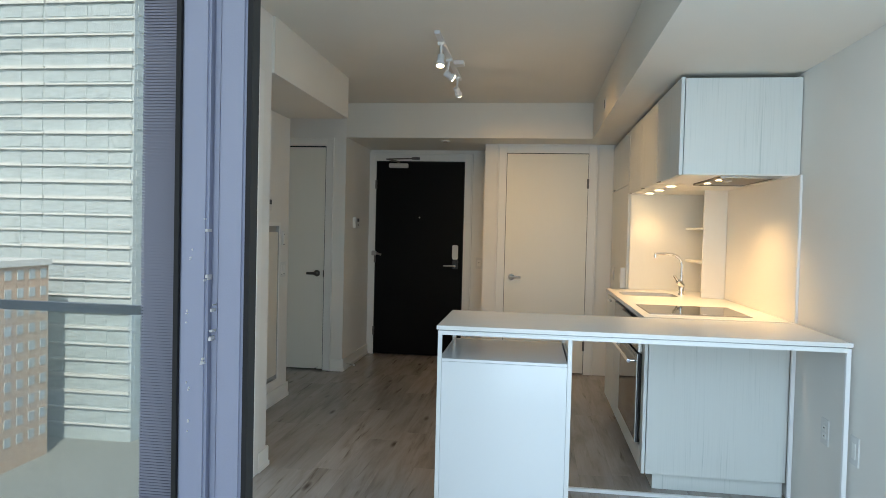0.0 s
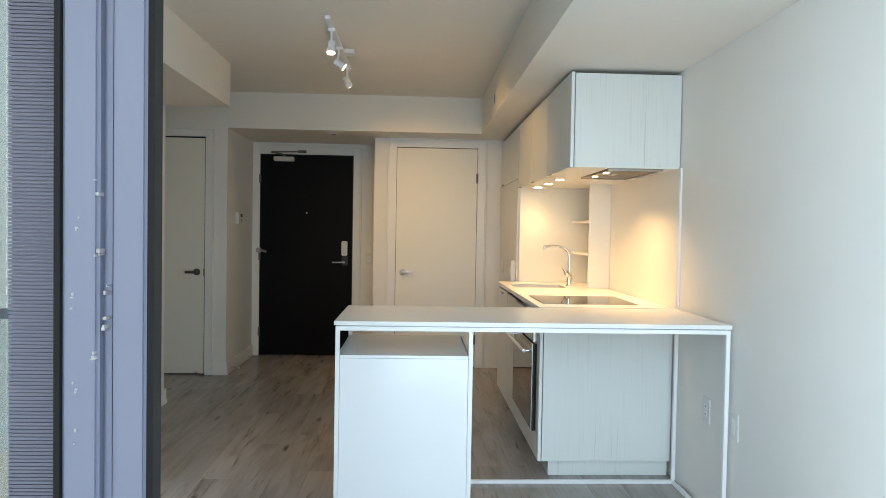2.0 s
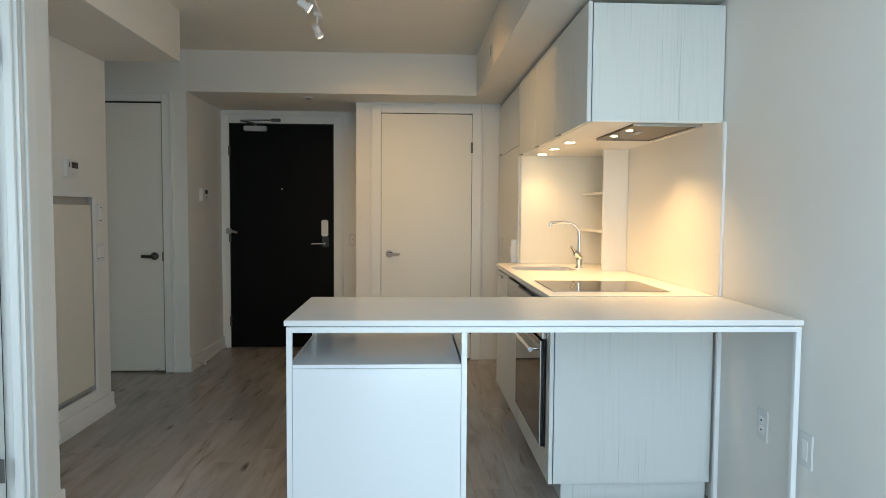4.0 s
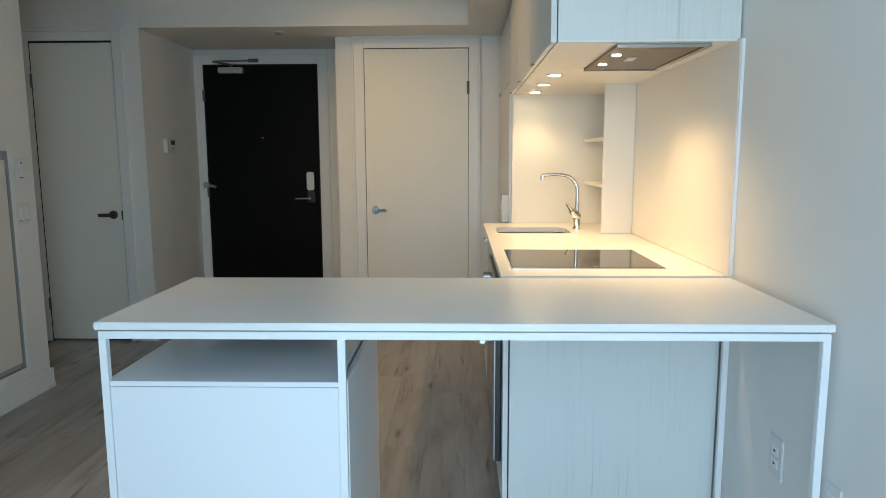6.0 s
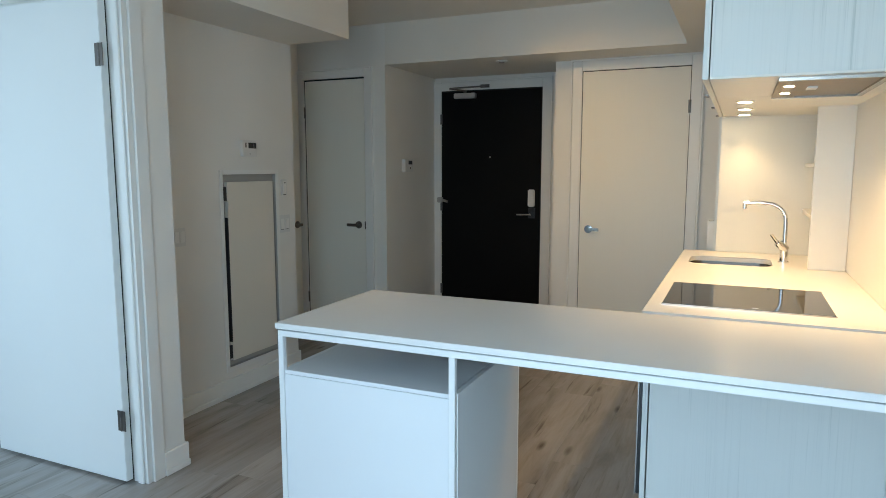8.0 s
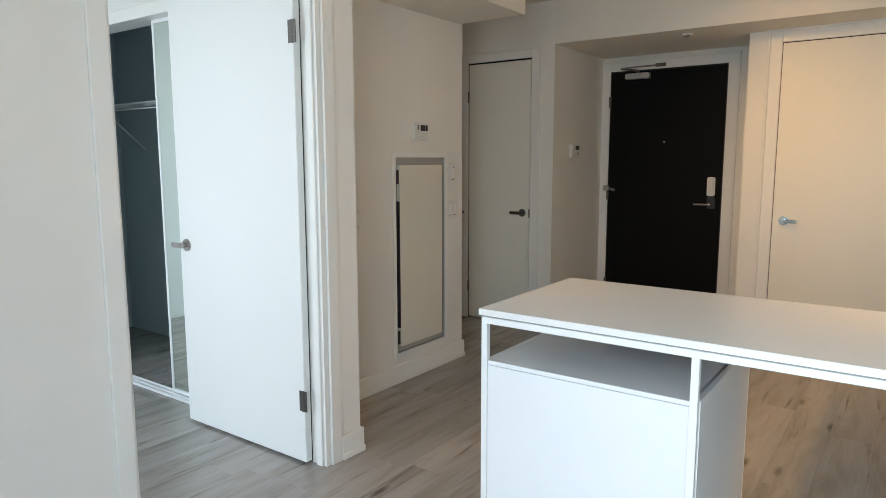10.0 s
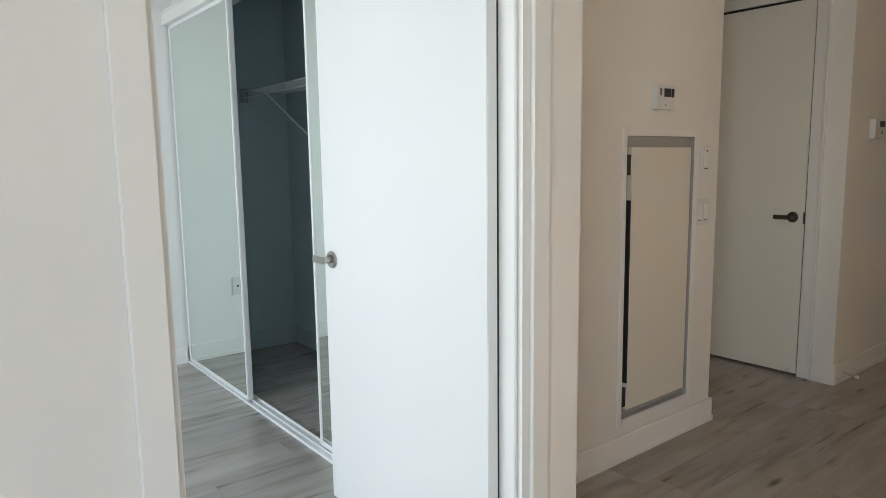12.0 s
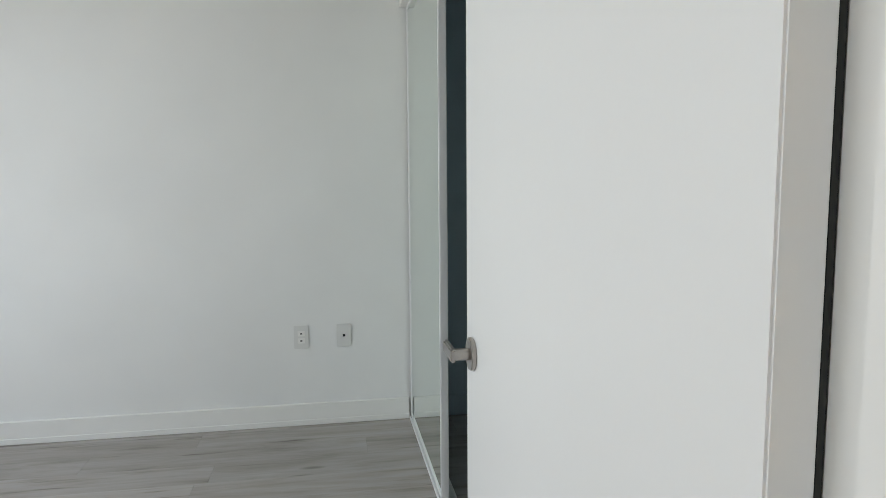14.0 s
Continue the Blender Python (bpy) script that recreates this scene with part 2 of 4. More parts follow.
def setting(name, bm, mat, label, category):
    ob = new(name, mesh_of(name, bm, mat))
    return tagged(ob, label, category, kind="structure")


# ---- structure ----
XE, XW, XB = 1.53, -1.235, -1.32       # east wall, living side and bedroom side of the west wall
ZC, ZS = 2.48, 2.166                   # ceiling, underside of the dropped ceilings
YF0, YF1 = 0.65, 0.78                  # window wall
HEAD = 2.09

subfloor = setting("floor", boxes((-4.42, 1.68, 0.66, 7.1, -0.15, -0.012)), CONC, "grey-brown oak plank floor running through all rooms", "floor")
setting("ceiling", boxes((-4.42, 1.68, 0.65, 7.1, ZC, ZC + 0.15)), CEIL, "smooth off-white painted ceiling", "ceiling")
setting("wall_east", boxes((XE, XE + 0.15, 0.65, 7.1, -0.012, ZC)), WALL, "plain white painted wall beside the kitchen", "wall")
setting("wall_west", boxes((XB, XW, YF1, 2.49, -0.012, ZC), (XB, XW, 2.49, 3.36, HEAD, ZC), (XB, XW, 3.36, 3.445, -0.012, ZC), (-1.79, XW, 3.445, 3.55, -0.012, ZC)),
        WALL, "white painted wall with the bedroom doorway", "wall")
setting("wall_panel", boxes((-1.79, -1.69, 3.55, 4.355, -0.012, ZC), (-1.79, -1.69, 4.85, 5.045, -0.012, ZC), (-1.79, -1.69, 4.355, 4.85, -0.012, 0.17),
        (-1.79, -1.69, 4.355, 4.85, 1.34, ZC), (-1.83, -1.79, 4.25, 4.95, 0.1, 1.4)), WALL, "white painted wall with thermostat and access panel", "wall")
setting("wall_alcove_south", boxes((-2.44, -1.79, 4.945, 5.045, -0.012, ZC)), WALL, "white painted wall of the side passage", "wall")
setting("wall_alcove_west", boxes((-2.44, -2.34, 5.045, 6.01, -0.012, ZC)), WALL, "white painted end wall of the side passage", "wall")
setting("wall_north", boxes((-2.44, -2.28, 6.01, 6.11, -0.012, ZC), (-2.28, -1.70, 6.01, 6.11, HEAD, ZC), (-1.70, -1.515, 6.01, 6.11, -0.012, ZC)), WALL, "white painted wall round a narrow door", "wall")
setting("wall_hall_west", boxes((-1.615, -1.515, 6.11, 6.94, -0.012, ZC)), WALL, "white painted wall of the entrance hall", "wall")
setting("wall_entry", boxes((-1.615, -1.445, 6.94, 7.06, -0.012, ZC), (-1.445, -0.505, 6.94, 7.06, 2.05, ZC), (-0.505, -0.16, 6.94, 7.06, -0.012, ZC)), WALL, "white painted wall round the entrance door", "wall")
setting("wall_hall_east", boxes((-0.26, -0.16, 6.41, 6.94, -0.012, ZS), (-0.16, -0.052, 6.41, 6.51, -0.012, ZS), (-0.052, 0.714, 6.41, 6.51, 2.083, ZS), (0.714, XE, 6.41, 6.51, -0.012, ZS)),
        WALL, "white painted wall round the closet door", "wall")
setting("wall_back", boxes((-2.5, 1.68, 7.1, 7.2, -0.1, 2.6), (-0.052, 0.714, 6.51, 6.56, -0.012, ZS), (-2.28, -1.70, 6.11, 6.15, -0.012, 2.2)), WALL, "plain wall behind the doors", "wall")
setting("bulkhead_ceiling", boxes((-1.515, XE, 6.01, 6.94, ZS, ZC)), CEIL, "dropped white ceiling over the entrance", "ceiling")
setting("kitchen_soffit", boxes((0.707, XE, YF1, 6.01, ZS, ZC)), CEIL, "boxed white soffit above the kitchen cabinets", "ceiling")
setting("passage_soffit", boxes((-1.69, XW + 0.015, 3.55, 5.016, ZS + 0.004, ZC)), CEIL, "boxed white soffit above the thermostat wall", "ceiling")
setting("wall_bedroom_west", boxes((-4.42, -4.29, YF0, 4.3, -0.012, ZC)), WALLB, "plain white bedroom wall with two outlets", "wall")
# closet walls and ceiling: darkness of the interior painted into the base colour
setting("wall_closet_east", boxes((-1.83, -1.79, 3.55, 4.18, -0.012, ZC)), CLOSET_SHADE, "closet side wall with shade painted in as dull grey-green", "wall")
setting("wall_closet_west", boxes((-4.29, -4.286, 3.552, 4.18, -0.012, ZC)), CLOSET_SHADE, "closet side wall with shade painted in as dull grey-green", "wall")
setting("closet_ceiling", boxes((-4.286, -1.83, 3.56, 4.18, 2.40, 2.44)), CLOSET_SHADE, "closet ceiling with shade painted in as dull grey-green", "ceiling")
setting("wall_closet_back", boxes((-4.29, -1.79, 4.18, 4.3, -0.012, ZC)), CLOSET_SHADE, "closet back wall with shade painted in as dull grey-green", "wall")
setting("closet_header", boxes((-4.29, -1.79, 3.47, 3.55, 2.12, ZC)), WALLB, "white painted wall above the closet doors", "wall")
setting("wall_window", boxes((-4.42, -4.2, YF0, YF1, -0.15, ZC), (-4.2, -1.5, YF0, YF1, 2.38, ZC), (-4.2, -1.5, YF0, YF1, -0.15, 0.12), (-1.5, -1.16, YF0, YF1, -0.15, ZC),
        (-1.16, 1.42, YF0, YF1, 2.34, ZC), (1.42, XE, YF0, YF1, -0.15, ZC), (-1.16, 1.42, YF0, YF1, -0.15, -0.014)), BLUEF, "blue-grey metal window wall", "wall")


def window_unit(name, x0, x1, z0, z1, label, mullions=(), glass=PANE):
    w = thing(name, ((x0 + x1) / 2, YF0, z0), label, "window")
    w["kind"] = "structure"
    t = 0.05
    part("window_frame", boxes((x0, x0 + t, YF0 - 0.01, YF0 + 0.09, z0, z1), (x1 - t, x1, YF0 - 0.01, YF0 + 0.09, z0, z1), (x0 + t, x1 - t, YF0 - 0.008, YF0 + 0.088, z0, z0 + t),
         (x0 + t, x1 - t, YF0 - 0.008, YF0 + 0.088, z1 - t, z1), bevel=0.004), BLUEF, w)
    cuts = [x0 + t, *mullions, x1 - t]
    for m in mullions:
        part("mullion", boxes((m - 0.03, m + 0.03, YF0 - 0.006, YF0 + 0.086, z0 + t, z1 - t), bevel=0.004), BLUEF, w)
    for a, b in zip(cuts, cuts[1:]):
        g = part("pane", boxes((a + 0.001, b - 0.001, YF0 + 0.03, YF0 + 0.04, z0 + t, z1 - t)), glass, w)
        g.visible_shadow = False
    return w


window_unit("window_1", -4.2, -1.5, 0.12, 2.38, "wide bedroom window in a blue-grey metal frame", (-3.3, -2.4), CLEAR)

# fixed pane beside the balcony opening, with the sliding door stile and retracted screen
w2 = thing("window_2", (-0.6, YF0, 0), "reflective balcony door glass in a blue-grey metal frame", "window")
w2["kind"] = "structure"
pane2 = part("pane", boxes((-1.16, -0.216, 0.722, 0.732, 0.03, 2.31)), PANE, w2, "glass reflecting the towers across the street")
pane2.visible_shadow = False
part("window_frame", boxes((-1.16, -0.216, 0.705, 0.75, -0.01, 0.03), (-1.16, -0.216, 0.705, 0.75, 2.31, 2.34)), BLUEF, w2)
part("stile", boxes((-0.163, -0.132, 0.700, 0.72, -0.01, 2.34), (-0.132, -0.121, 0.708, 0.72, -0.01, 2.34), (-0.121, -0.0925, 0.700, 0.72, -0.01, 2.34), bevel=0.003), BLUEF, w2, "grooved blue-grey aluminium stile with paint flecks")
part("gasket_or_gap_shade", boxes((-0.0925, -0.0870, 0.702, 0.72, -0.01, 2.34), (-0.168, -0.163, 0.698, 0.72, -0.01, 2.34)), RUBBER, w2, "black rubber gasket")
pleats = bmesh.new()
for i in range(720):
    box(pleats, -0.217, -0.1685, 0.7185, 0.721, 0.003 + i * 0.00323, 0.0052 + i * 0.00323)
box(pleats, -0.215, -0.170, 0.720, 0.75, 0.0, 2.33)
part("screen", pleats, SCREEN, w2, "grey pleated insect screen pulled to the side")
flecks = bmesh.new()
rnd = random.Random(4)
for x, z, n in ((-0.150, 1.30, 3), (-0.134, 1.33, 2), (-0.154, 1.235, 3), (-0.128, 1.215, 3), (-0.152, 1.165, 3), (-0.135, 1.19, 4), (-0.133, 1.27, 3), (-0.151, 1.12, 2), (-0.126, 1.25, 2)):
    for k in range(n):
        sx, sz = rnd.uniform(0.0005, 0.0016), rnd.uniform(0.0006, 0.0018)
        xx, zz = x + rnd.uniform(-0.002, 0.002), z + rnd.uniform(-0.008, 0.008)
        box(flecks, xx - sx, xx + sx, 0.6985, 0.709, zz - sz, zz + sz, 0.0004, 1)
part("paint_fleck", flecks, PLASTIC, w2, "white paint flecks")

# ---- balcony and the city across the street ----
setting("balcony_floor", boxes((-4.6, 1.9, -1.05, 0.65, -0.2, -0.06)), CONC, "grey concrete balcony slab", "balcony")
setting("balcony_ceiling", boxes((-4.6, 1.9, -1.05, 0.65, 2.6, 2.75)), CONC, "concrete balcony slab overhead", "balcony")
rail = thing("balcony_railing", (0, -1.0, -0.06), "blue-grey metal balcony railing with glass panels", "railing")
part("handrail", boxes((-4.6, 1.9, -1.02, -0.98, 0.975, 1.01), bevel=0.006), BLUEF, rail)
for i in range(6):
    x = -4.55 + i * 1.28
    part("post", boxes((x - 0.025, x + 0.025, -1.02, -0.98, -0.06, 0.975)), BLUEF, rail)
    if i < 5:
        g = part("pane", boxes((x + 0.03, x + 1.25, -1.005, -0.995, 0.04, 0.97)), CLEAR, rail)
        g.visible_shadow = False

BRICKF = paint("orange brick facade", (0.40, 0.29, 0.22), 0.9, 0.1, 3)
TOWERG = paint("blue-grey glazing", (0.31, 0.365, 0.39), 0.3, 0.15, 0.5, 0.5)
SLAB = paint("white balcony slab", (0.46, 0.48, 0.48), 0.7, 0.05, 2)
STREET = paint("distant street and roofs", (0.20, 0.215, 0.205), 0.95, 0.3, 0.4)
GROUND_Z = -38.0
setting("ground", boxes((-3000, 3000, -3000, 3000, GROUND_Z - 1, GROUND_Z)), STREET, "grey streets and roofs far below", "ground")
# unseen mass round the flat, added to keep sun off the balcony
setting("tower_sun_block", boxes((-6, 3.5, 7.3, 16, GROUND_Z, 20), (-6, 3.5, 0.7, 7.3, GROUND_Z, -0.25), (-6, 3.5, 0.7, 7.3, 2.8, 20), (-6, -4.5, 0.7, 7.3, -0.25, 2.8), (1.75, 3.5, 0.7, 7.3, -0.25, 2.8)), CONC, "unseen concrete of the own tower, added to block the sun", "building")


def tower(name, x0, x1, y0, y1, top, body, label, bays, balconies=True):
    """A far slab tower: body, windows as bands of panes, white balcony edges on each storey."""
    t = thing(name, ((x0 + x1) / 2, (y0 + y1) / 2, GROUND_Z), label, "building")
    part("wall", boxes((x0, x1, y0, y1, GROUND_Z, top)), body, t)
    part("roof", boxes((x0 - 0.4, x1 + 0.4, y0 - 0.4, y1 + 0.4, top, top + 1)), SLAB, t)
    storeys = int((top - GROUND_Z) / 2.9)
    step = (x1 - x0) / bays
    w = bmesh.new()
    for s in range(1, storeys):
        z = GROUND_Z + s * 2.9
        if balconies:
            cuts = [0, 4 + s % 3, 9 + (s // 2) % 2, bays]
            for a, b in zip(cuts, cuts[1:]):
                if b > a:
                    part("balcony", boxes((x0 + a * step + 0.15, x0 + b * step - 0.15, y1, y1 + 0.5, z - 0.15, z + 0.15 + 0.3 * ((a + s) % 2)), bevel=0.03), SLAB, t)
        for i in range(bays):
            if balconies or i % 2 == 0:
                box(w, x0 + (i + 0.12) * step, x0 + (i + 0.88) * step, y1, y1 + 0.12, z + (0.5 if balconies else 0.9), z + 2.4)
        for i in range(6):
            d = (y1 - y0) / 6
            box(w, x1, x1 + 0.12, y0 + (i + 0.25) * d, y0 + (i + 0.75) * d, z + 0.9, z + 2.4)
    tagged(part("windows", w, TOWERG, t), kind="stuff")
    return t


# ---- trim ----
def baseboard(bm, x0, x1, y0, y1):
    """Two-step baseboard 11 cm high; the thin upper step hugs the wall side."""
    box(bm, x0, x1, y0, y1, 0, 0.11, 0.004, 1)
    return bm


bb = bmesh.new()
T = 0.014
for r in ((XW, XW + T, YF1, 2.428), (XW, XW + T, 3.422, 3.55 + T), (-1.69, XW, 3.55, 3.55 + T), (-1.69, -1.69 + T, 3.55 + T, 5.045 + T), (-2.34, -1.69, 5.045, 5.045 + T),
          (-1.625, -1.515 + T, 6.01 - T, 6.01), (-1.515, -1.515 + T, 6.01, 6.94), (XE - T, XE, YF1, 3.0), (-0.26 - T, -0.26, 6.41 - T, 6.94), (-0.26, -0.13, 6.41 - T, 6.41),
          (-4.29, -4.29 + T, YF1, 3.43), (XB - T, XB, YF1, 2.427)):
    baseboard(bb, *r)
    x0, x1, y0, y1 = r
    if x1 - x0 < y1 - y0:
        side = 1 if x0 in (XW, -1.69, -1.515, -4.29) else -1
        box(bb, *((x1, x1 + 0.006) if side > 0 else (x0 - 0.006, x0)), y0, y1, 0, 0.028, 0.002, 1)
    else:
        side = 1 if y0 in (3.55, 5.045) else -1
        box(bb, x0, x1, *((y1, y1 + 0.006) if side > 0 else (y0 - 0.006, y0)), 0, 0.028, 0.002, 1)
# closet baseboard takes the same painted-in shade
setting("closet_baseboard", boxes((-4.286, -1.83, 4.166, 4.18, 0, 0.11), (-4.286, -4.272, 3.56, 4.166, 0, 0.11), bevel=0.003), CLOSET_SHADE, "closet baseboard with shade painted in as dull grey-green", "baseboard")
setting("baseboard", bb, TRIM, "white painted baseboards with a shoe moulding", "baseboard")


def casing(name, axis, a0, a1, plane, out, top, width=0.072, band=True):
    """Flat door casing with a thin raised back band. axis 0: the wall runs along x, 1: along y; out: which way it faces."""
    bm = bmesh.new()

    def bar(u0, u1, z0, z1, d):
        lo, hi = sorted((plane, plane + out * d))
        if axis == 0:
            box(bm, u0, u1, lo, hi, z0, z1, 0.003, 1)
        else:
            box(bm, lo, hi, u0, u1, z0, z1, 0.003, 1)
    for u0, u1 in ((a0 - width, a0), (a1, a1 + width)):
        bar(u0, u1, 0, top + width, 0.014)
    bar(a0, a1, top, top + width, 0.014)
    e = 0.014
    if not band:
        return setting(name, bm, TRIM, "white painted door casing", "trim")
    bar(a0 - width - e, a0 - width, 0, top + width + e, 0.022)
    bar(a1 + width, a1 + width + e, 0, top + width + e, 0.022)
    bar(a0 - width, a1 + width, top + width, top + width + e, 0.022)
    return setting(name, bm, TRIM, "white painted door casing", "trim")


casing("trim_bedroom_door", 1, 2.49, 3.36, XW, 1, HEAD, 0.062, False)
casing("trim_bedroom_door_inside", 1, 2.49, 3.36, XB, -1, HEAD, 0.062, False)
casing("trim_narrow_door", 0, -2.28, -1.70, 6.01, -1, 2.085, 0.06)
casing("trim_entry_door", 0, -1.445, -0.505, 6.94, -1, 2.05)
casing("trim_closet_door", 0, -0.052, 0.714, 6.41, -1, 2.083)
jm = bmesh.new()
for r in ((XB, XW, 2.49, 2.501, 0, HEAD - 0.012), (XB, XW, 3.336, 3.36, 0, HEAD - 0.012), (XB, XW, 2.49, 3.36, HEAD - 0.012, HEAD)):
    box(jm, *r)
box(jm, -1.285, -1.250, 3.324, 3.336, 0, HEAD - 0.012, 0.003, 1)
setting("trim_bedroom_jamb", jm, TRIM, "white painted door jamb with stop", "trim")
setting("closet_track", boxes((-4.29, -1.79, 3.405, 3.55, 2.055, 2.12), (-4.29, -1.79, 3.400, 3.406, 2.118, 2.132), bevel=0.002), TRIM, "white closet header board", "trim")
setting("closet_floor_track", boxes((-4.27, -1.79, 3.43, 3.436, 0, 0.014), (-4.27, -1.79, 3.462, 3.466, 0, 0.014), (-4.27, -1.79, 3.496, 3.502, 0, 0.014), (-4.27, -1.79, 3.436, 3.496, 0, 0.004)), STEELW, "white aluminium sliding door track", "trim")


# ---- doors ----
def lever(door, x, y, z, n, along, mat, reach=0.088, neck=0.046):
    """Round rose and flat lever. n: unit normal of the door face, along: the way the lever points."""
    n, a, c = Vector(n), Vector(along), Vector((x, y, z))
    bm = bmesh.new()
    rod(bm, c, c + n * 0.009, 0.030, 28, bevel=0.002)
    rod(bm, c + n * 0.009, c + n * (neck + 0.004), 0.011, 16)
    q = c + n * neck
    lo, hi = q - a * 0.012 - n * 0.005, q + a * reach + n * 0.006
    box(bm, *sorted((lo.x, hi.x)), *sorted((lo.y, hi.y)), z - 0.012, z + 0.012, 0.003)
    return part("door_handle", bm, mat, door, "", True)


def hinge(door, c, u, v, mat=BRONZE, leaf=0.010):
    """Butt hinge with knuckles; u and v: where its two leaves lie."""
    c, u, v = Vector(c), Vector(u), Vector(v)
    bm = bmesh.new()
    for k in range(3):
        rod(bm, c + Vector((0, 0, -0.045 + k * 0.0305)), c + Vector((0, 0, -0.016 + k * 0.0305)), 0.006, 12)
    for w in (u, v):
        t = Vector((0, 0, 1)).cross(w) * 0.0015
        lo = c - t
        hi = c + t + w * leaf
        box(bm, *sorted((lo.x, hi.x)), *sorted((lo.y, hi.y)), c.z - 0.045, c.z + 0.045)
    return part("hinge", bm, mat, door, "", True)


bd = thing("door_1", (-1.34, 3.33, 0), "white flush bedroom door standing fully open", "door")
bd["kind"] = "structure"
part("door_leaf", boxes((-2.180, -1.319, 3.296, 3.3305, 0.012, 2.07), bevel=0.002), paint("white door enamel", (0.80, 0.80, 0.785), 0.38, 0.012, 90), bd)
lever(bd, -2.122, 3.296, 0.91, (0, -1, 0), (-1, 0, 0), NICKEL, 0.070, 0.038)
for z in (0.29, 1.83):
    hinge(bd, (-1.323, 3.292, z), (-1, 0, 0), (1, 0, 0), BRONZE, 0.022)
# strip added to darken the hinge gap; its black is painted shade
part("gasket_or_gap_shade", boxes((-1.330, -1.3205, 3.3308, 3.3356, 0.01, 2.07)), GAP_SHADE, bd, "black strip painting the shade in the hinge-side gap")

nd = thing("door_2", (-1.99, 6.0, 0), "narrow closed white door with a dark lever", "door")
nd["kind"] = "structure"
part("door_leaf", boxes((-2.272, -1.708, 6.008, 6.045, 0.012, 2.072), bevel=0.002), DOORP, nd)
# strips filling the gap, shade put into their colour
part("gasket_or_gap_shade", boxes((-1.7075, -1.7005, 6.012, 6.04, 0.0, 2.084), (-2.28, -1.7075, 6.012, 6.04, 2.0725, 2.084), (-2.2795, -2.2725, 6.012, 6.04, 0, 2.0725)), GAP_SHADE, nd, "black strips painting the shade in the gap round the leaf")
lever(nd, -1.77, 6.008, 0.905, (0, -1, 0), (-1, 0, 0), BRONZE)
part("strike", boxes((-1.712, -1.700, 6.000, 6.01, 0.87, 0.935)), BRONZE, nd)
for z in (0.27, 1.82):
    hinge(nd, (-2.276, 6.002, z), (1, 0, 0), (-1, 0, 0))
stp = bmesh.new()
rod(stp, (-1.75, 6.006, 0.03), (-1.75, 5.955, 0.025), 0.006, 10)
rod(stp, (-1.75, 5.955, 0.025), (-1.75, 5.943, 0.025), 0.010, 12)
part("door_stop", stp, CHROME, nd, "small metal door stop", True)

ad = thing("door_3", (-2.34, 5.6, 0), "white door at the end of the side passage", "door")
ad["kind"] = "structure"
part("door_leaf", boxes((-2.34, -2.325, 5.20, 5.985, 0.012, 2.07), bevel=0.002), DOORP, ad)
lever(ad, -2.325, 5.925, 0.893, (1, 0, 0), (0, -1, 0), BRONZE)

ed = thing("door_4", (-0.975, 6.93, 0), "closed black entrance door with closer and electronic lock", "door")
ed["kind"] = "structure"
part("door_leaf", boxes((-1.436, -0.514, 6.928, 6.975, 0.012, 2.038), bevel=0.002), BLACKD, ed)
# gap round the entrance leaf, its shade painted as black strips
part("gasket_or_gap_shade", boxes((-1.445, -1.4365, 6.935, 6.97, 0, 2.05), (-0.5135, -0.505, 6.935, 6.97, 0, 2.05), (-1.4365, -0.5135, 6.935, 6.97, 2.0385, 2.05)), GAP_SHADE, ed)
clo = part("door_closer", boxes((-1.30, -1.10, 6.868, 6.927, 1.975, 2.02), bevel=0.006), ALU, ed, "grey metal overhead door closer")
arm = bmesh.new()
rod(arm, (-1.20, 6.895, 2.02), (-1.20, 6.895, 2.045), 0.014)
rod(arm, (-1.20, 6.895, 2.04), (-1.31, 6.80, 2.055), 0.008)
rod(arm, (-1.31, 6.80, 2.055), (-1.02, 6.90, 2.075), 0.007)
box(arm, -1.06, -0.98, 6.905, 6.918, 2.062, 2.09)
part("closer_arm", arm, BRONZE, clo, "", True)
lock = part("lock_plate", boxes((-0.615, -0.555, 6.90, 6.927, 1.03, 1.18), bevel=0.008), PLASTIC, ed, "white electronic lock cover")
part("lock_base", boxes((-0.612, -0.552, 6.905, 6.927, 0.93, 1.025), bevel=0.006), DARK, ed)
lv = bmesh.new()
rod(lv, (-0.582, 6.905, 0.965), (-0.582, 6.855, 0.965), 0.011)
rod(lv, (-0.576, 6.86, 0.965), (-0.70, 6.86, 0.963), 0.0095, bevel=0.002)
part("door_handle", lv, CHROME, ed, "", True)
pv = bmesh.new()
rod(pv, (-0.972, 6.927, 1.46), (-0.972, 6.921, 1.46), 0.008)
part("peephole", pv, NICKEL, ed, "", True)
gd = bmesh.new()
box(gd, -1.47, -1.425, 6.88, 6.928, 1.05, 1.10, 0.006)
rod(gd, (-1.425, 6.90, 1.075), (-1.37, 6.895, 1.06), 0.012)
part("door_guard", gd, NICKEL, ed, "swing bar door guard", True)
for z in (0.25, 1.02, 1.80):
    hinge(ed, (-1.442, 6.921, z), (1, 0, 0), (-1, 0, 0))

cd = thing("door_5", (0.33, 6.4, 0), "closed off-white closet door with a nickel lever", "door")
cd["kind"] = "structure"
part("door_leaf", boxes((-0.048, 0.710, 6.402, 6.44, 0.012, 2.077), bevel=0.002), DOORP, cd)
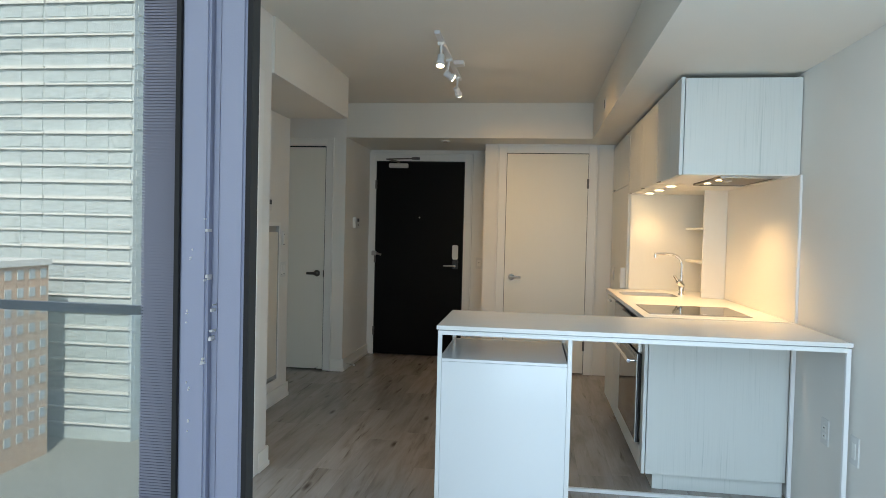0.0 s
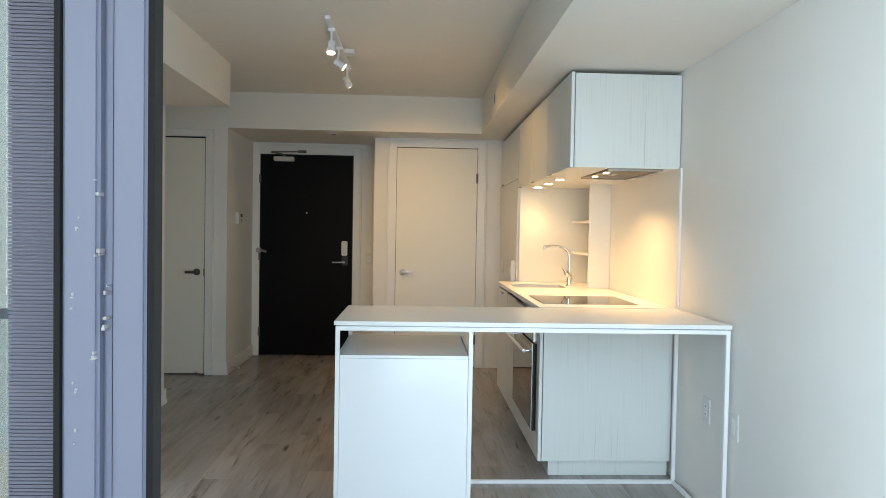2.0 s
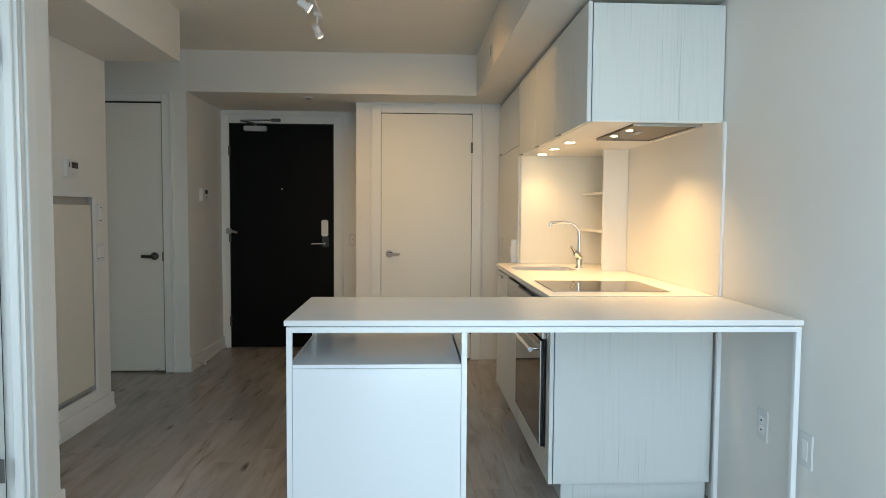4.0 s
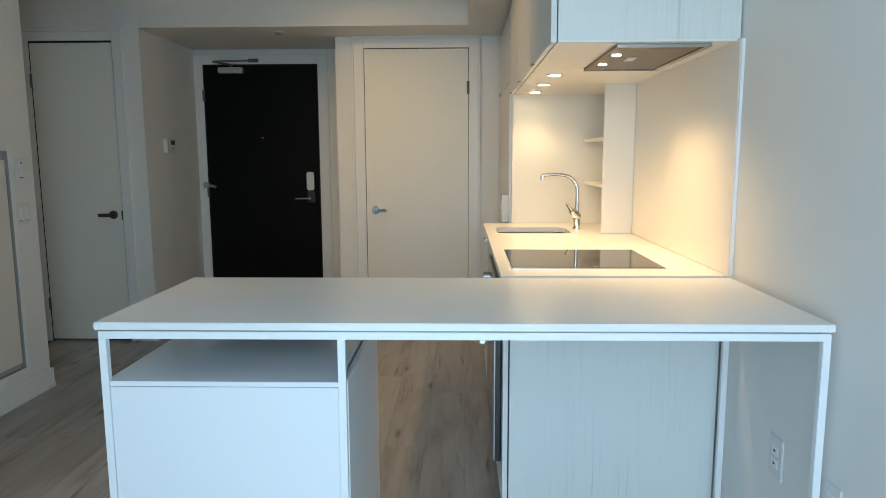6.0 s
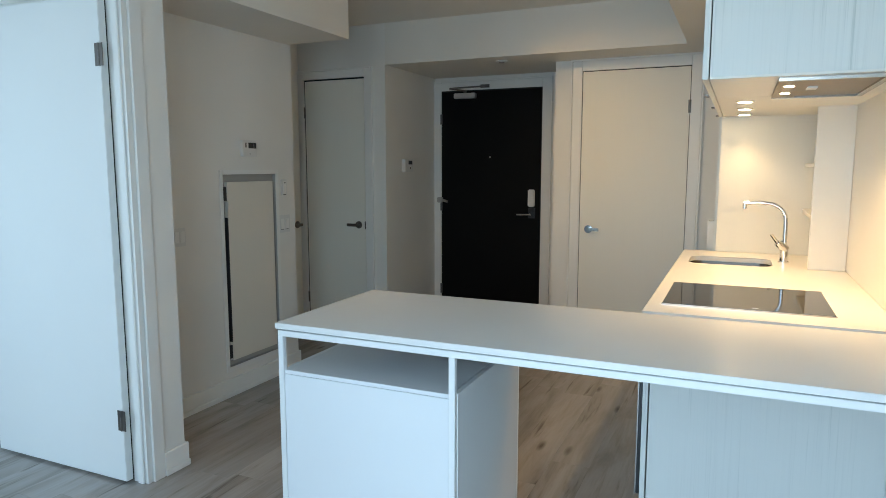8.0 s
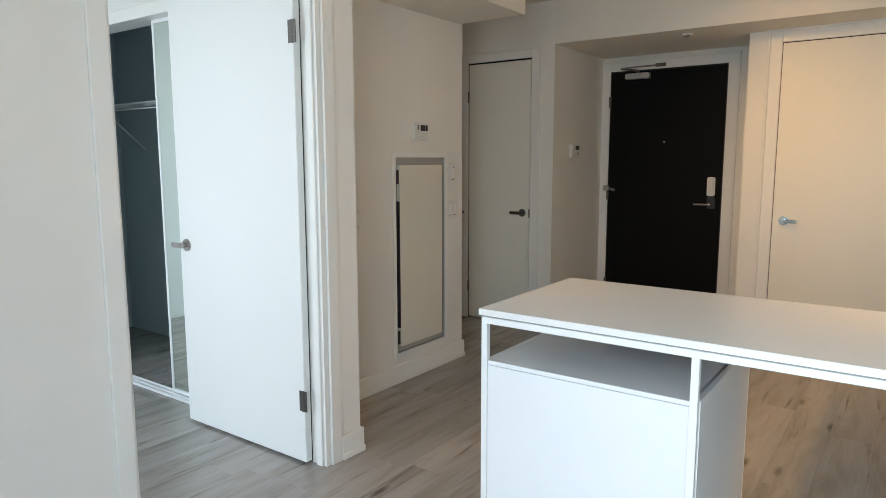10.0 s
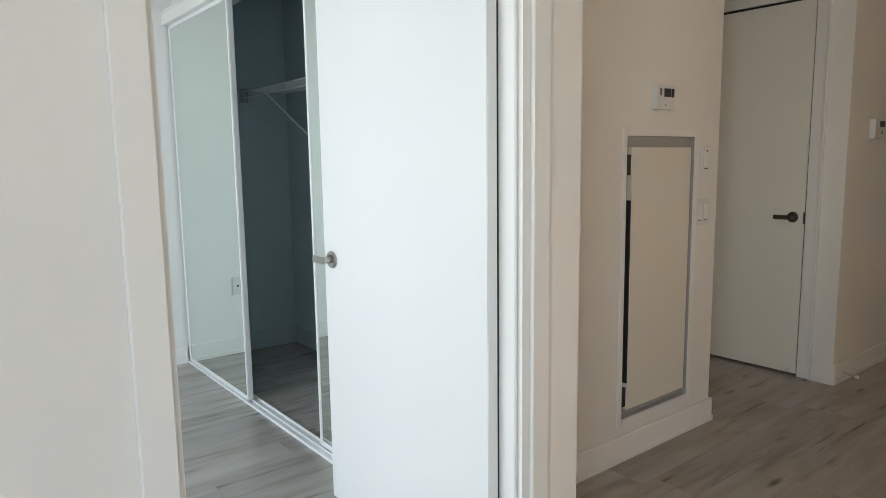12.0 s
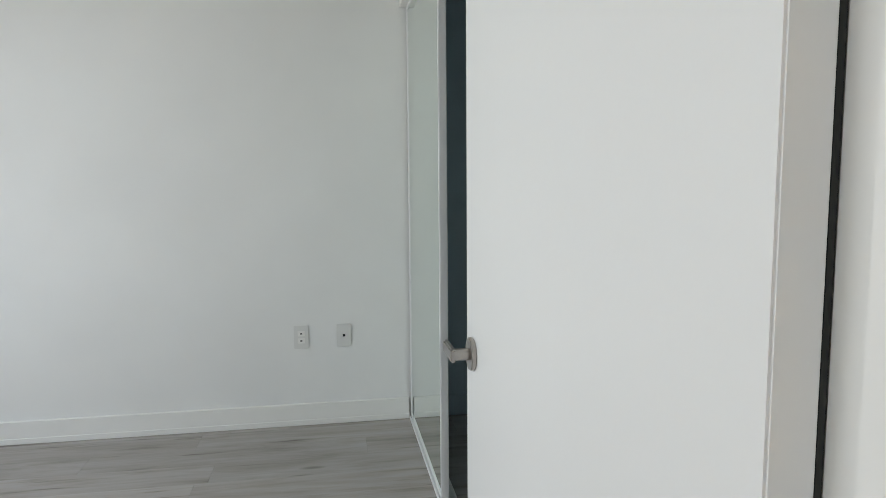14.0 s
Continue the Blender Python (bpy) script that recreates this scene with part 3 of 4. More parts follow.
# black strips in place of the shade round the closet leaf
part("gasket_or_gap_shade", boxes((-0.0515, -0.0485, 6.406, 6.43, 0, 2.083), (0.7105, 0.7135, 6.406, 6.43, 0, 2.083), (-0.0485, 0.7105, 6.406, 6.43, 2.0775, 2.083)), GAP_SHADE, cd)
lever(cd, 0.02, 6.402, 0.905, (0, -1, 0), (1, 0, 0), CHROME)
for z in (0.27, 1.80):
    hinge(cd, (0.71, 6.397, z), (-1, 0, 0), (1, 0, 0))

# ---- sliding mirror closet ----
def mirror_door(x0, x1, y, label, glass=MIRROR, words="faintly green mirror glass"):
    d = thing("sliding_door", ((x0 + x1) / 2, y, 0.014), label, "door", "closet sliding doors")
    part("mirror", boxes((x0 + 0.018, x1 - 0.018, y + 0.004, y + 0.01, 0.035, 2.035)), glass, d, words)
    for a, b in ((x0, x0 + 0.018), (x1 - 0.018, x1)):
        part("stile", boxes((a, b, y, y + 0.030, 0.015, 2.054), bevel=0.003), STEELW, d, "white metal stile")
    for a, b in ((0.015, 0.035), (2.035, 2.054)):
        part("rail", boxes((x0 + 0.018, x1 - 0.018, y + 0.001, y + 0.021, a, b)), STEELW, d)
    return d


mirror_door(-4.272, -3.335, 3.437, "mirrored sliding closet door in white metal frame")
mirror_door(-2.612, -1.80, 3.470, "mirrored sliding closet door behind the open door")

sh = thing("wire_shelf", (-3.0, 4.0, 1.69), "white wire closet shelf with hanging rail", "shelf")
part("front_rail", rod(rod(bmesh.new(), (-4.285, 3.885, 1.70), (-1.80, 3.885, 1.70), 0.004, 8), (-4.285, 3.885, 1.66), (-1.80, 3.885, 1.66), 0.004, 8), STEELW, sh, "", True)
part("back_rail", rod(bmesh.new(), (-4.285, 4.16, 1.70), (-1.80, 4.16, 1.70), 0.004, 8), STEELW, sh, "", True)
wires = bmesh.new()
for i in range(98):
    x = -4.27 + i * 0.0253
    box(wires, x, x + 0.0018, 3.885, 4.16, 1.7035, 1.705)
    if i % 12 == 0:
        box(wires, x, x + 0.003, 3.884, 3.887, 1.66, 1.70)
tagged(part("wire", wires, STEELW, sh), kind="stuff")
for x in (-3.95, -2.9):
    part("brace", rod(bmesh.new(), (x, 3.887, 1.665), (x, 4.178, 1.40), 0.005, 8), STEELW, sh, "", True)
part("end_bracket", boxes((-4.29, -4.27, 3.86, 3.91, 1.63, 1.72), bevel=0.003), DUCT, sh, "grey end bracket")


# ---- wall fittings ----
def wall_plate(name, c, n, w, h, label, category, inserts=(), mat=PLASTIC, group="", depth=0.006):
    """A cover plate at c on a wall with the unit normal n along x or y; inserts: (u, v, width, height, material, name, proud)."""
    x, y, z = c
    t = thing(name, c, label, category, group)

    def slab(u0, u1, v0, v1, d0, d1, bev):
        if n[0]:
            return boxes((*sorted((x + n[0] * d0, x + n[0] * d1)), y + u0, y + u1, z + v0, z + v1), bevel=bev)
        return boxes((x + u0, x + u1, *sorted((y + n[1] * d0, y + n[1] * d1)), z + v0, z + v1), bevel=bev)
    part("plate", slab(-w / 2, w / 2, -h / 2, h / 2, 0, depth, 0.002), mat, t)
    for u, v, iw, ih, im, nm, d in inserts:
        part(nm, slab(u - iw / 2, u + iw / 2, v - ih / 2, v + ih / 2, depth - 0.002, depth + d, 0.0008), im, t)
    return t


SLOTS = [(0, 0.018, 0.034, 0.026, TRIM, "socket", 0.002), (0, -0.018, 0.034, 0.026, TRIM, "socket", 0.002), (0, 0.018, 0.012, 0.008, DARK, "slot", 0.0026), (0, -0.018, 0.012, 0.008, DARK, "slot", 0.0026)]
wall_plate("power_outlet", (-4.29, 2.895, 0.448), (1, 0, 0), 0.072, 0.116, "white duplex outlet on the bedroom wall", "outlet", SLOTS)
wall_plate("cable_outlet", (-4.29, 3.105, 0.449), (1, 0, 0), 0.072, 0.116, "white cable jack plate on the bedroom wall", "outlet", [(0, 0, 0.012, 0.012, DARK, "jack", 0.003)])
wall_plate("power_outlet", (XE, 3.20, 0.472), (-1, 0, 0), 0.075, 0.118, "white duplex outlet under the breakfast bar", "outlet", SLOTS)
wall_plate("cable_outlet", (XE, 2.925, 0.475), (-1, 0, 0), 0.075, 0.118, "white wall plate beside the breakfast bar", "outlet", [(0, 0, 0.03, 0.066, TRIM, "rocker", 0.002)])
wall_plate("thermostat", (-1.69, 4.588, 1.488), (1, 0, 0), 0.125, 0.098, "white wall thermostat with dark display", "thermostat",
           [(0.012, 0.018, 0.048, 0.034, DARK, "display", 0.001), (0.048, 0.018, 0.018, 0.034, DARK, "buttons", 0.002), (-0.035, 0.02, 0.012, 0.03, BRONZE, "label_bars", 0.0008), (0, -0.032, 0.006, 0.006, DARK, "button", 0.001)], depth=0.022)
wall_plate("fan_control", (-1.69, 4.925, 1.243), (1, 0, 0), 0.052, 0.105, "narrow white fan control with small window", "switch",
           [(0, 0, 0.028, 0.085, TRIM, "slider", 0.004), (0, 0.03, 0.012, 0.008, DARK, "indicator", 0.005), (0, -0.048, 0.03, 0.004, DARK, "text_bar", 0.001)], depth=0.012)
wall_plate("light_switch", (-1.69, 4.925, 1.003), (1, 0, 0), 0.116, 0.116, "white double rocker switch on the passage wall", "switch",
           [(-0.024, 0, 0.034, 0.068, TRIM, "rocker", 0.004), (0.024, 0, 0.034, 0.068, TRIM, "rocker", 0.004), (-0.024, -0.036, 0.03, 0.003, DARK, "gap", 0.001), (0.024, -0.036, 0.03, 0.003, DARK, "gap", 0.001)])
wall_plate("light_switch", (-1.69, 4.016, 1.0), (1, 0, 0), 0.09, 0.1, "white rocker switch near the bedroom door", "switch", [(-0.02, 0, 0.03, 0.06, TRIM, "rocker", 0.003), (0.02, 0, 0.03, 0.06, TRIM, "rocker", 0.003)])
wall_plate("intercom", (-1.515, 6.36, 1.385), (1, 0, 0), 0.15, 0.105, "white alarm keypad with dark display", "keypad",
           [(0.02, 0.026, 0.07, 0.032, DARK, "display", 0.001), (0.02, -0.02, 0.012, 0.02, BRONZE, "button", 0.002)], depth=0.03)
wall_plate("light_switch", (-0.335, 6.94, 1.0), (0, -1, 0), 0.07, 0.115, "white rocker switch beside the entrance door", "switch", [(0, 0, 0.034, 0.066, TRIM, "rocker", 0.004), (0, 0.004, 0.008, 0.008, DARK, "indicator", 0.005)])
wall_plate("sprinkler_cover", (0.707, 5.03, 2.28), (-1, 0, 0), 0.07, 0.08, "white sprinkler cover on the soffit", "sprinkler", [(0, 0, 0.022, 0.062, DARK, "slot", 0.002)])

ap = thing("access_panel", (-1.69, 4.6, 0.17), "cream access panel standing slightly ajar in a metal frame", "panel")
part("frame", boxes((-1.69, -1.682, 4.335, 4.362, 0.15, 1.36), (-1.69, -1.682, 4.845, 4.872, 0.15, 1.36), (-1.69, -1.682, 4.362, 4.845, 1.333, 1.36), (-1.69, -1.682, 4.362, 4.845, 0.15, 0.177), bevel=0.002), TRIM, ap)
part("liner", boxes((-1.785, -1.69, 4.357, 4.362, 0.173, 1.337), (-1.785, -1.69, 4.843, 4.848, 0.173, 1.337), (-1.785, -1.69, 4.362, 4.843, 1.332, 1.337), (-1.785, -1.69, 4.362, 4.843, 0.173, 0.178)), LINER, ap, "grey sheet metal liner")
part("inner_box", boxes((-1.716, -1.712, 4.362, 4.843, 0.178, 1.332)), LINER, ap)
# dark strip painting the shade in the slot left of the panel door
part("slot_shade", boxes((-1.704, -1.6815, 4.386, 4.3915, 0.33, 1.08)), DARK, ap)
part("panel_door", boxes((-1.705, -1.680, 4.392, 4.808, 0.215, 1.288), bevel=0.002), paint("cream panel", (0.72, 0.68, 0.60), 0.5, 0.02), ap)
for z in (0.27, 1.22):
    part("clip", boxes((-1.70, -1.686, 4.366, 4.391, z - 0.04, z + 0.04)), DARK, ap)

# ---- kitchen ----
CX0, CX1 = 0.79, 1.53
ct = thing("countertop", (1.16, 4.45, 0.88), "white quartz kitchen countertop with undermount sink cutout", "countertop")
cm = bmesh.new()
Y0, Y1 = 3.572, 5.345
sx0, sx1, sy0, sy1 = 0.845, 1.225, 4.80, 5.10
outer = [(CX0, Y0), (CX1, Y0), (CX1, Y1), (CX0, Y1)]
inner = round_rect(sx0, sx1, sy0, sy1, 0.06)
for z in (0.885, 0.91):
    ov = [cm.verts.new((*p, z)) for p in outer]
    iv = [cm.verts.new((*p, z)) for p in inner]
    oe = [cm.edges.new((ov[i], ov[(i + 1) % 4])) for i in range(4)]
    ie = [cm.edges.new((iv[i], iv[(i + 1) % len(iv)])) for i in range(len(iv))]
    bmesh.ops.triangle_fill(cm, use_beauty=True, edges=oe + ie)
    if z < 0.9:
        low = (ov, iv)
for a, b in zip(low, (ov, iv)):
    for i in range(len(a)):
        j = (i + 1) % len(a)
        cm.faces.new((a[i], a[j], b[j], b[i]))
part("slab", cm, QUARTZ, ct)

sk = thing("sink", (1.03, 4.95, 0.72), "small stainless steel undermount sink", "sink")
sm = bmesh.new()
top = round_rect(sx0 - 0.006, sx1 + 0.006, sy0 - 0.006, sy1 + 0.006, 0.064)
bot = round_rect(sx0 + 0.012, sx1 - 0.012, sy0 + 0.012, sy1 - 0.012, 0.05)
tv = [sm.verts.new((*p, 0.884)) for p in top]
bv = [sm.verts.new((*p, 0.73)) for p in bot]
for i in range(len(tv)):
    j = (i + 1) % len(tv)
    sm.faces.new((tv[i], tv[j], bv[j], bv[i]))
sm.faces.new(bv)
part("basin", sm, material("dull sink steel", (0.15, 0.128, 0.11), 0.27, 1.0), sk, "", True)
part("drain", rod(bmesh.new(), (1.03, 4.95, 0.731), (1.03, 4.95, 0.734), 0.04, 24), CHROME, sk, "", True)

fa = thing("faucet", (1.276, 4.99, 0.91), "chrome high-arc kitchen faucet with side lever", "faucet")
part("base", rod(rod(bmesh.new(), (1.276, 4.99, 0.91), (1.276, 4.99, 0.916), 0.026, 24), (1.276, 4.99, 0.916), (1.276, 4.99, 0.995), 0.019, 24, bevel=0.003), CHROME, fa, "", True)
arc = [(1.276, 4.99, 0.99), (1.276, 4.99, 1.11)]
for i in range(1, 10):
    a = radians(10 * i)
    arc.append((1.276 - 0.085 * (1 - math.cos(a)), 4.99, 1.115 + 0.085 * math.sin(a)))
arc += [(1.15, 4.99, 1.203), (1.085, 4.99, 1.198)]
part("spout", sweep(bmesh.new(), arc, 0.0095), CHROME, fa, "", True)
part("aerator", rod(bmesh.new(), (1.090, 4.99, 1.200), (1.090, 4.99, 1.172), 0.011, 18, bevel=0.002), CHROME, fa, "", True)
part("lever", rod(rod(bmesh.new(), (1.285, 4.985, 0.975), (1.243, 4.965, 1.012), 0.019, 18, bevel=0.003), (1.243, 4.965, 1.012), (1.212, 4.950, 1.052), 0.009, 14, 0.007, bevel=0.002), CHROME, fa, "", True)

ck = thing("cooktop", (1.1, 3.94, 0.91), "black glass cooktop set in the countertop", "cooktop")
part("glass", boxes((0.838, 1.362, 3.712, 4.166, 0.9102, 0.915), bevel=0.001), BLACKG, ck)
for a, b in ((3.708, 3.712), (4.166, 4.170)):
    part("trim_strip", boxes((0.836, 1.364, a, b, 0.9102, 0.9145)), STEEL, ck)
part("controls", boxes((1.12, 1.14, 3.735, 3.745, 0.915, 0.9153)), ALU, ck)

base = thing("base_cabinet", (1.2, 3.65, 0), "pale wood-grain base cabinet end with built-in oven", "cabinet")
part("end_panel", boxes((0.822, 1.512, 3.592, 3.612, 0.088, 0.872), bevel=0.001), CAB, base, "pale grained end panel")
part("front_edge", boxes((0.800, 0.817, 3.590, 3.66, 0.088, 0.872), bevel=0.001), CAB, base)
part("carcass", boxes((0.83, 1.51, 3.614, 4.38, 0.09, 0.88)), CABIN, base)
part("plinth", boxes((0.865, 1.512, 3.63, 5.34, 0, 0.088)), CAB, base)
part("lower_front", boxes((0.800, 0.817, 3.665, 4.375, 0.088, 0.215), bevel=0.001), CAB, base)

ov = thing("oven", (0.79, 4.02, 0.22), "built-in stainless oven with dark glass door", "oven")
part("door", boxes((0.778, 0.800, 3.672, 4.37, 0.225, 0.70), bevel=0.002), BLACKG, ov, "black glass oven door")
part("door_frame", boxes((0.774, 0.778, 3.672, 4.37, 0.66, 0.70), (0.774, 0.778, 3.672, 3.676, 0.225, 0.66)), STEEL, ov)
part("control_panel", boxes((0.780, 0.800, 3.672, 4.37, 0.708, 0.862), bevel=0.002), STEEL, ov, "steel control panel")
part("display", boxes((0.777, 0.780, 3.92, 4.12, 0.75, 0.82)), BLACKG, ov)
hb = bmesh.new()
rod(hb, (0.735, 3.70, 0.655), (0.735, 4.34, 0.655), 0.010, 14, bevel=0.002)
for y in (3.72, 4.32):
    rod(hb, (0.735, y, 0.655), (0.776, y, 0.655), 0.006, 10)
part("handle", hb, CHROME, ov, "", True)
for y in (3.78, 4.26):
    part("knob", rod(bmesh.new(), (0.78, y, 0.785), (0.755, y, 0.785), 0.02, 20, bevel=0.003), STEEL, ov, "", True)

dw = thing("dishwasher", (0.81, 4.6, 0.09), "narrow panelled dishwasher with steel control strip", "dishwasher")
part("door", boxes((0.800, 0.818, 4.385, 4.835, 0.09, 0.74), bevel=0.002), CAB, dw)
part("control_strip", boxes((0.796, 0.818, 4.385, 4.835, 0.745, 0.865), bevel=0.002), STEEL, dw, "bluish steel control strip")
part("body", boxes((0.83, 1.45, 4.39, 4.73, 0.095, 0.875)), DUCT, dw)
sc = thing("sink_cabinet", (0.81, 5.1, 0.09), "pale wood-grain sink cabinet with metal tab pull", "cabinet")
part("door", boxes((0.800, 0.818, 4.84, 5.34, 0.09, 0.868), bevel=0.002), CAB, sc)
part("pull", boxes((0.785, 0.80, 5.05, 5.13, 0.835, 0.85), bevel=0.002), STEEL, sc)
part("carcass", boxes((0.82, 0.84, 4.84, 5.34, 0.09, 0.70)), CABIN, sc)

tall = thing("tall_cabinet", (1.2, 5.8, 0), "tall pale wood-grain pantry cabinet beside the countertop", "cabinet")
part("side_panel", boxes((0.952, 1.525, 5.348, 5.366, 0, 2.14), bevel=0.001), CAB, tall)
part("body", boxes((0.96, 1.525, 5.366, 6.40, 0, 2.14)), CABIN, tall)
part("door", boxes((0.940, 0.958, 5.37, 6.40, 0.09, 1.72), bevel=0.002), CAB, tall)
part("upper_door", boxes((0.940, 0.958, 5.37, 6.40, 1.726, 2.14), bevel=0.002), CAB, tall)
part("pull", boxes((0.925, 0.94, 6.20, 6.29, 1.722, 1.735), bevel=0.002), STEEL, tall)
wall_plate("power_outlet", (0.94, 5.46, 0.99), (-1, 0, 0), 0.08, 0.16, "white outlet box on the tall cabinet", "outlet", [(0, 0, 0.04, 0.07, TRIM, "socket", 0.003)], depth=0.035)
wall_plate("light_switch", (0.94, 6.15, 0.99), (-1, 0, 0), 0.075, 0.13, "white switch plate on the tall cabinet", "switch", [(0, 0, 0.034, 0.066, TRIM, "rocker", 0.004)], depth=0.01)

setting("backsplash", boxes((1.518, XE - 0.001, 3.57, 4.79, 0.911, 1.652), bevel=0.001), SPLASH, "glossy cream kitchen backsplash panel", "backsplash")
bsb = setting("backsplash_end", boxes((0.955, 1.519, 5.331, 5.347, 0.911, 1.652), bevel=0.001), DOORP, "pale wood-grain panel behind the sink", "backsplash")
setting("backsplash_trim", boxes((1.520, 1.5295, 3.562, 3.569, 0.912, 1.650)), STEELW, "white metal edge of the backsplash", "trim")

nc = thing("niche_shelf", (1.44, 5.0, 0.91), "cream open niche with two shelves beside the sink", "shelf")
part("front_panel", boxes((1.365, 1.516, 4.785, 4.803, 0.911, 1.652), bevel=0.001), SPLASH, nc)
for z in (1.14, 1.378):
    part("shelf", boxes((1.368, 1.528, 4.804, 5.329, z, z + 0.016), bevel=0.001), SPLASH, nc)
part("back_panel", boxes((1.521, 1.5285, 4.804, 5.329, 0.911, 1.652)), SPLASH, nc)

# upper cabinets, each a unit
cuts = [3.592, 4.22, 4.79, 5.347]
for a, b in zip(cuts, cuts[1:]):
    u = thing("wall_cabinet", (1.24, (a + b) / 2, 1.655), "pale wood-grain wall cabinet with recessed downlight" if a > 4 else "pale wood-grain wall cabinet with built-in extractor hood", "cabinet", "kitchen wall cabinets")
    part("body", boxes((0.962, 1.525, a + 0.001, b - 0.001, 1.655, 2.140)), CAB, u)
    part("door", boxes((0.940, 0.958, a + 0.002, b - 0.002, 1.648, 2.146), bevel=0.0015), CAB, u)
    part("bottom", boxes((0.962, 1.517, a + 0.002, b - 0.002, 1.648, 1.6548)), CABIN, u)
    part("pull", boxes((0.926, 0.94, b - 0.16, b - 0.09, 1.6425, 1.6475), bevel=0.001), BRONZE, u, "small metal tab pull")
for y in (4.41, 4.79, 5.17):
    d = thing("downlight", (1.065, y, 1.64), "small round warm downlight under the cabinets", "lamp", "under-cabinet downlights")
    part("ring", rod(bmesh.new(), (1.065, y, 1.6478), (1.065, y, 1.644), 0.036, 28), ALU, d, "", True)
    part("lens", rod(bmesh.new(), (1.065, y, 1.644), (1.065, y, 1.6425), 0.026, 24), LAMPW, d, "glowing warm lens", True)
    spot_lamp("downlight_glow", (1.065, y, 1.638), (1.065, y, 0), 3.8 if y < 5 else 2.4, (1, 0.66, 0.32), 110, 0.025)
hd = thing("extractor_hood", (1.3, 3.92, 1.64), "stainless built-in extractor hood with two lamps", "hood")
part("frame", boxes((1.155, 1.45, 3.622, 3.632, 1.636, 1.6478), (1.155, 1.45, 4.205, 4.215, 1.636, 1.6478), (1.43, 1.45, 3.632, 4.205, 1.636, 1.6478)), STEEL, hd)
part("filter", boxes((1.231, 1.429, 3.633, 4.204, 1.642, 1.6476)), MESHF, hd, "brown-grey metal grease filter")
part("lamp_strip", boxes((1.155, 1.230, 3.633, 4.204, 1.638, 1.6477)), MESHF, hd, "brown-grey lamp strip")
part("filter_grip", boxes((1.25, 1.28, 3.87, 3.95, 1.638, 1.642)), ALU, hd)
for y in (3.80, 4.03):
    part("lamp", rod(bmesh.new(), (1.192, y, 1.638), (1.192, y, 1.636), 0.015, 20), LAMPW, hd, "glowing halogen lamp", True)
    spot_lamp("hood_glow", (1.20, y, 1.632), (1.22, y, 0.9), 5.0, (1, 0.66, 0.32), 125, 0.025)

# ---- breakfast bar ----
pen = thing("breakfast_bar", (0.64, 3.25, 0), "white metal-framed breakfast bar with storage box", "table")
PX0, PX1, PY0, PY1 = -0.203, 1.500, 2.935, 3.528
part("tabletop", boxes((PX0, PX1 + 0.012, PY0, PY1, 0.894, 0.912), bevel=0.0015), QUARTZ, pen, "white quartz top")
part("spacer", boxes((PX0 + 0.014, PX1 - 0.012, PY0 + 0.014, PY1 - 0.014, 0.889, 0.894)), DUCT, pen)
B = 0.018
fx0, fx1, fy0, fy1 = PX0 + 0.006, PX1 + 0.008, PY0 + 0.006, PY1 - 0.006
MIDX = 0.370
for x in (fx0, MIDX, fx1 - B):
    for y in (fy0, fy1 - B):
        part("leg", boxes((x, x + B, y, y + B, 0, 0.889 - B), bevel=0.0012), STEELW, pen)
for y in (fy0, fy1 - B):
    part("top_rail", boxes((fx0, fx1, y, y + B, 0.889 - B, 0.889), bevel=0.0012), STEELW, pen)
for x in (fx0, MIDX, fx1 - B):
    part("cross_rail", boxes((x, x + B, fy0 + B, fy1 - B, 0.889 - B, 0.889), bevel=0.0012), STEELW, pen)
part("floor_rail", boxes((MIDX + B, fx1 - B, fy1 - B, fy1, 0, B), bevel=0.0012), STEELW, pen)
part("floor_rail", boxes((fx1 - B, fx1, fy0 + B, fy1 - B, 0, B), bevel=0.0012), STEELW, pen)
part("floor_rail", boxes((fx0 + B, MIDX, fy1 - B, fy1, 0, B), bevel=0.0012), STEELW, pen)
part("shelf", boxes((fx0 + B + 0.001, MIDX - 0.001, fy0 + 0.004, fy1 - 0.004, 0.754, 0.766), bevel=0.001), GLOSSW, pen, "glossy white shelf")
part("front_panel", boxes((fx0 + B + 0.001, MIDX - 0.001, fy0 + 0.004, fy0 + 0.02, 0.03, 0.7525), bevel=0.001), GLOSSW, pen, "glossy white front panel")
part("side_panel", boxes((MIDX + 0.006, MIDX + 0.020, fy0 + B + 0.001, fy1 - B - 0.001, 0.03, 0.766), bevel=0.001), GLOSSW, pen)
part("side_panel", boxes((fx0 + 0.006, fx0 + 0.020, fy0 + B + 0.001, fy1 - B - 0.001, 0.03, 0.766), bevel=0.001), GLOSSW, pen)
part("rear_panel", boxes((fx0 + B + 0.001, MIDX - 0.001, fy1 - 0.02, fy1 - 0.004, 0.03, 0.7525), bevel=0.001), GLOSSW, pen)

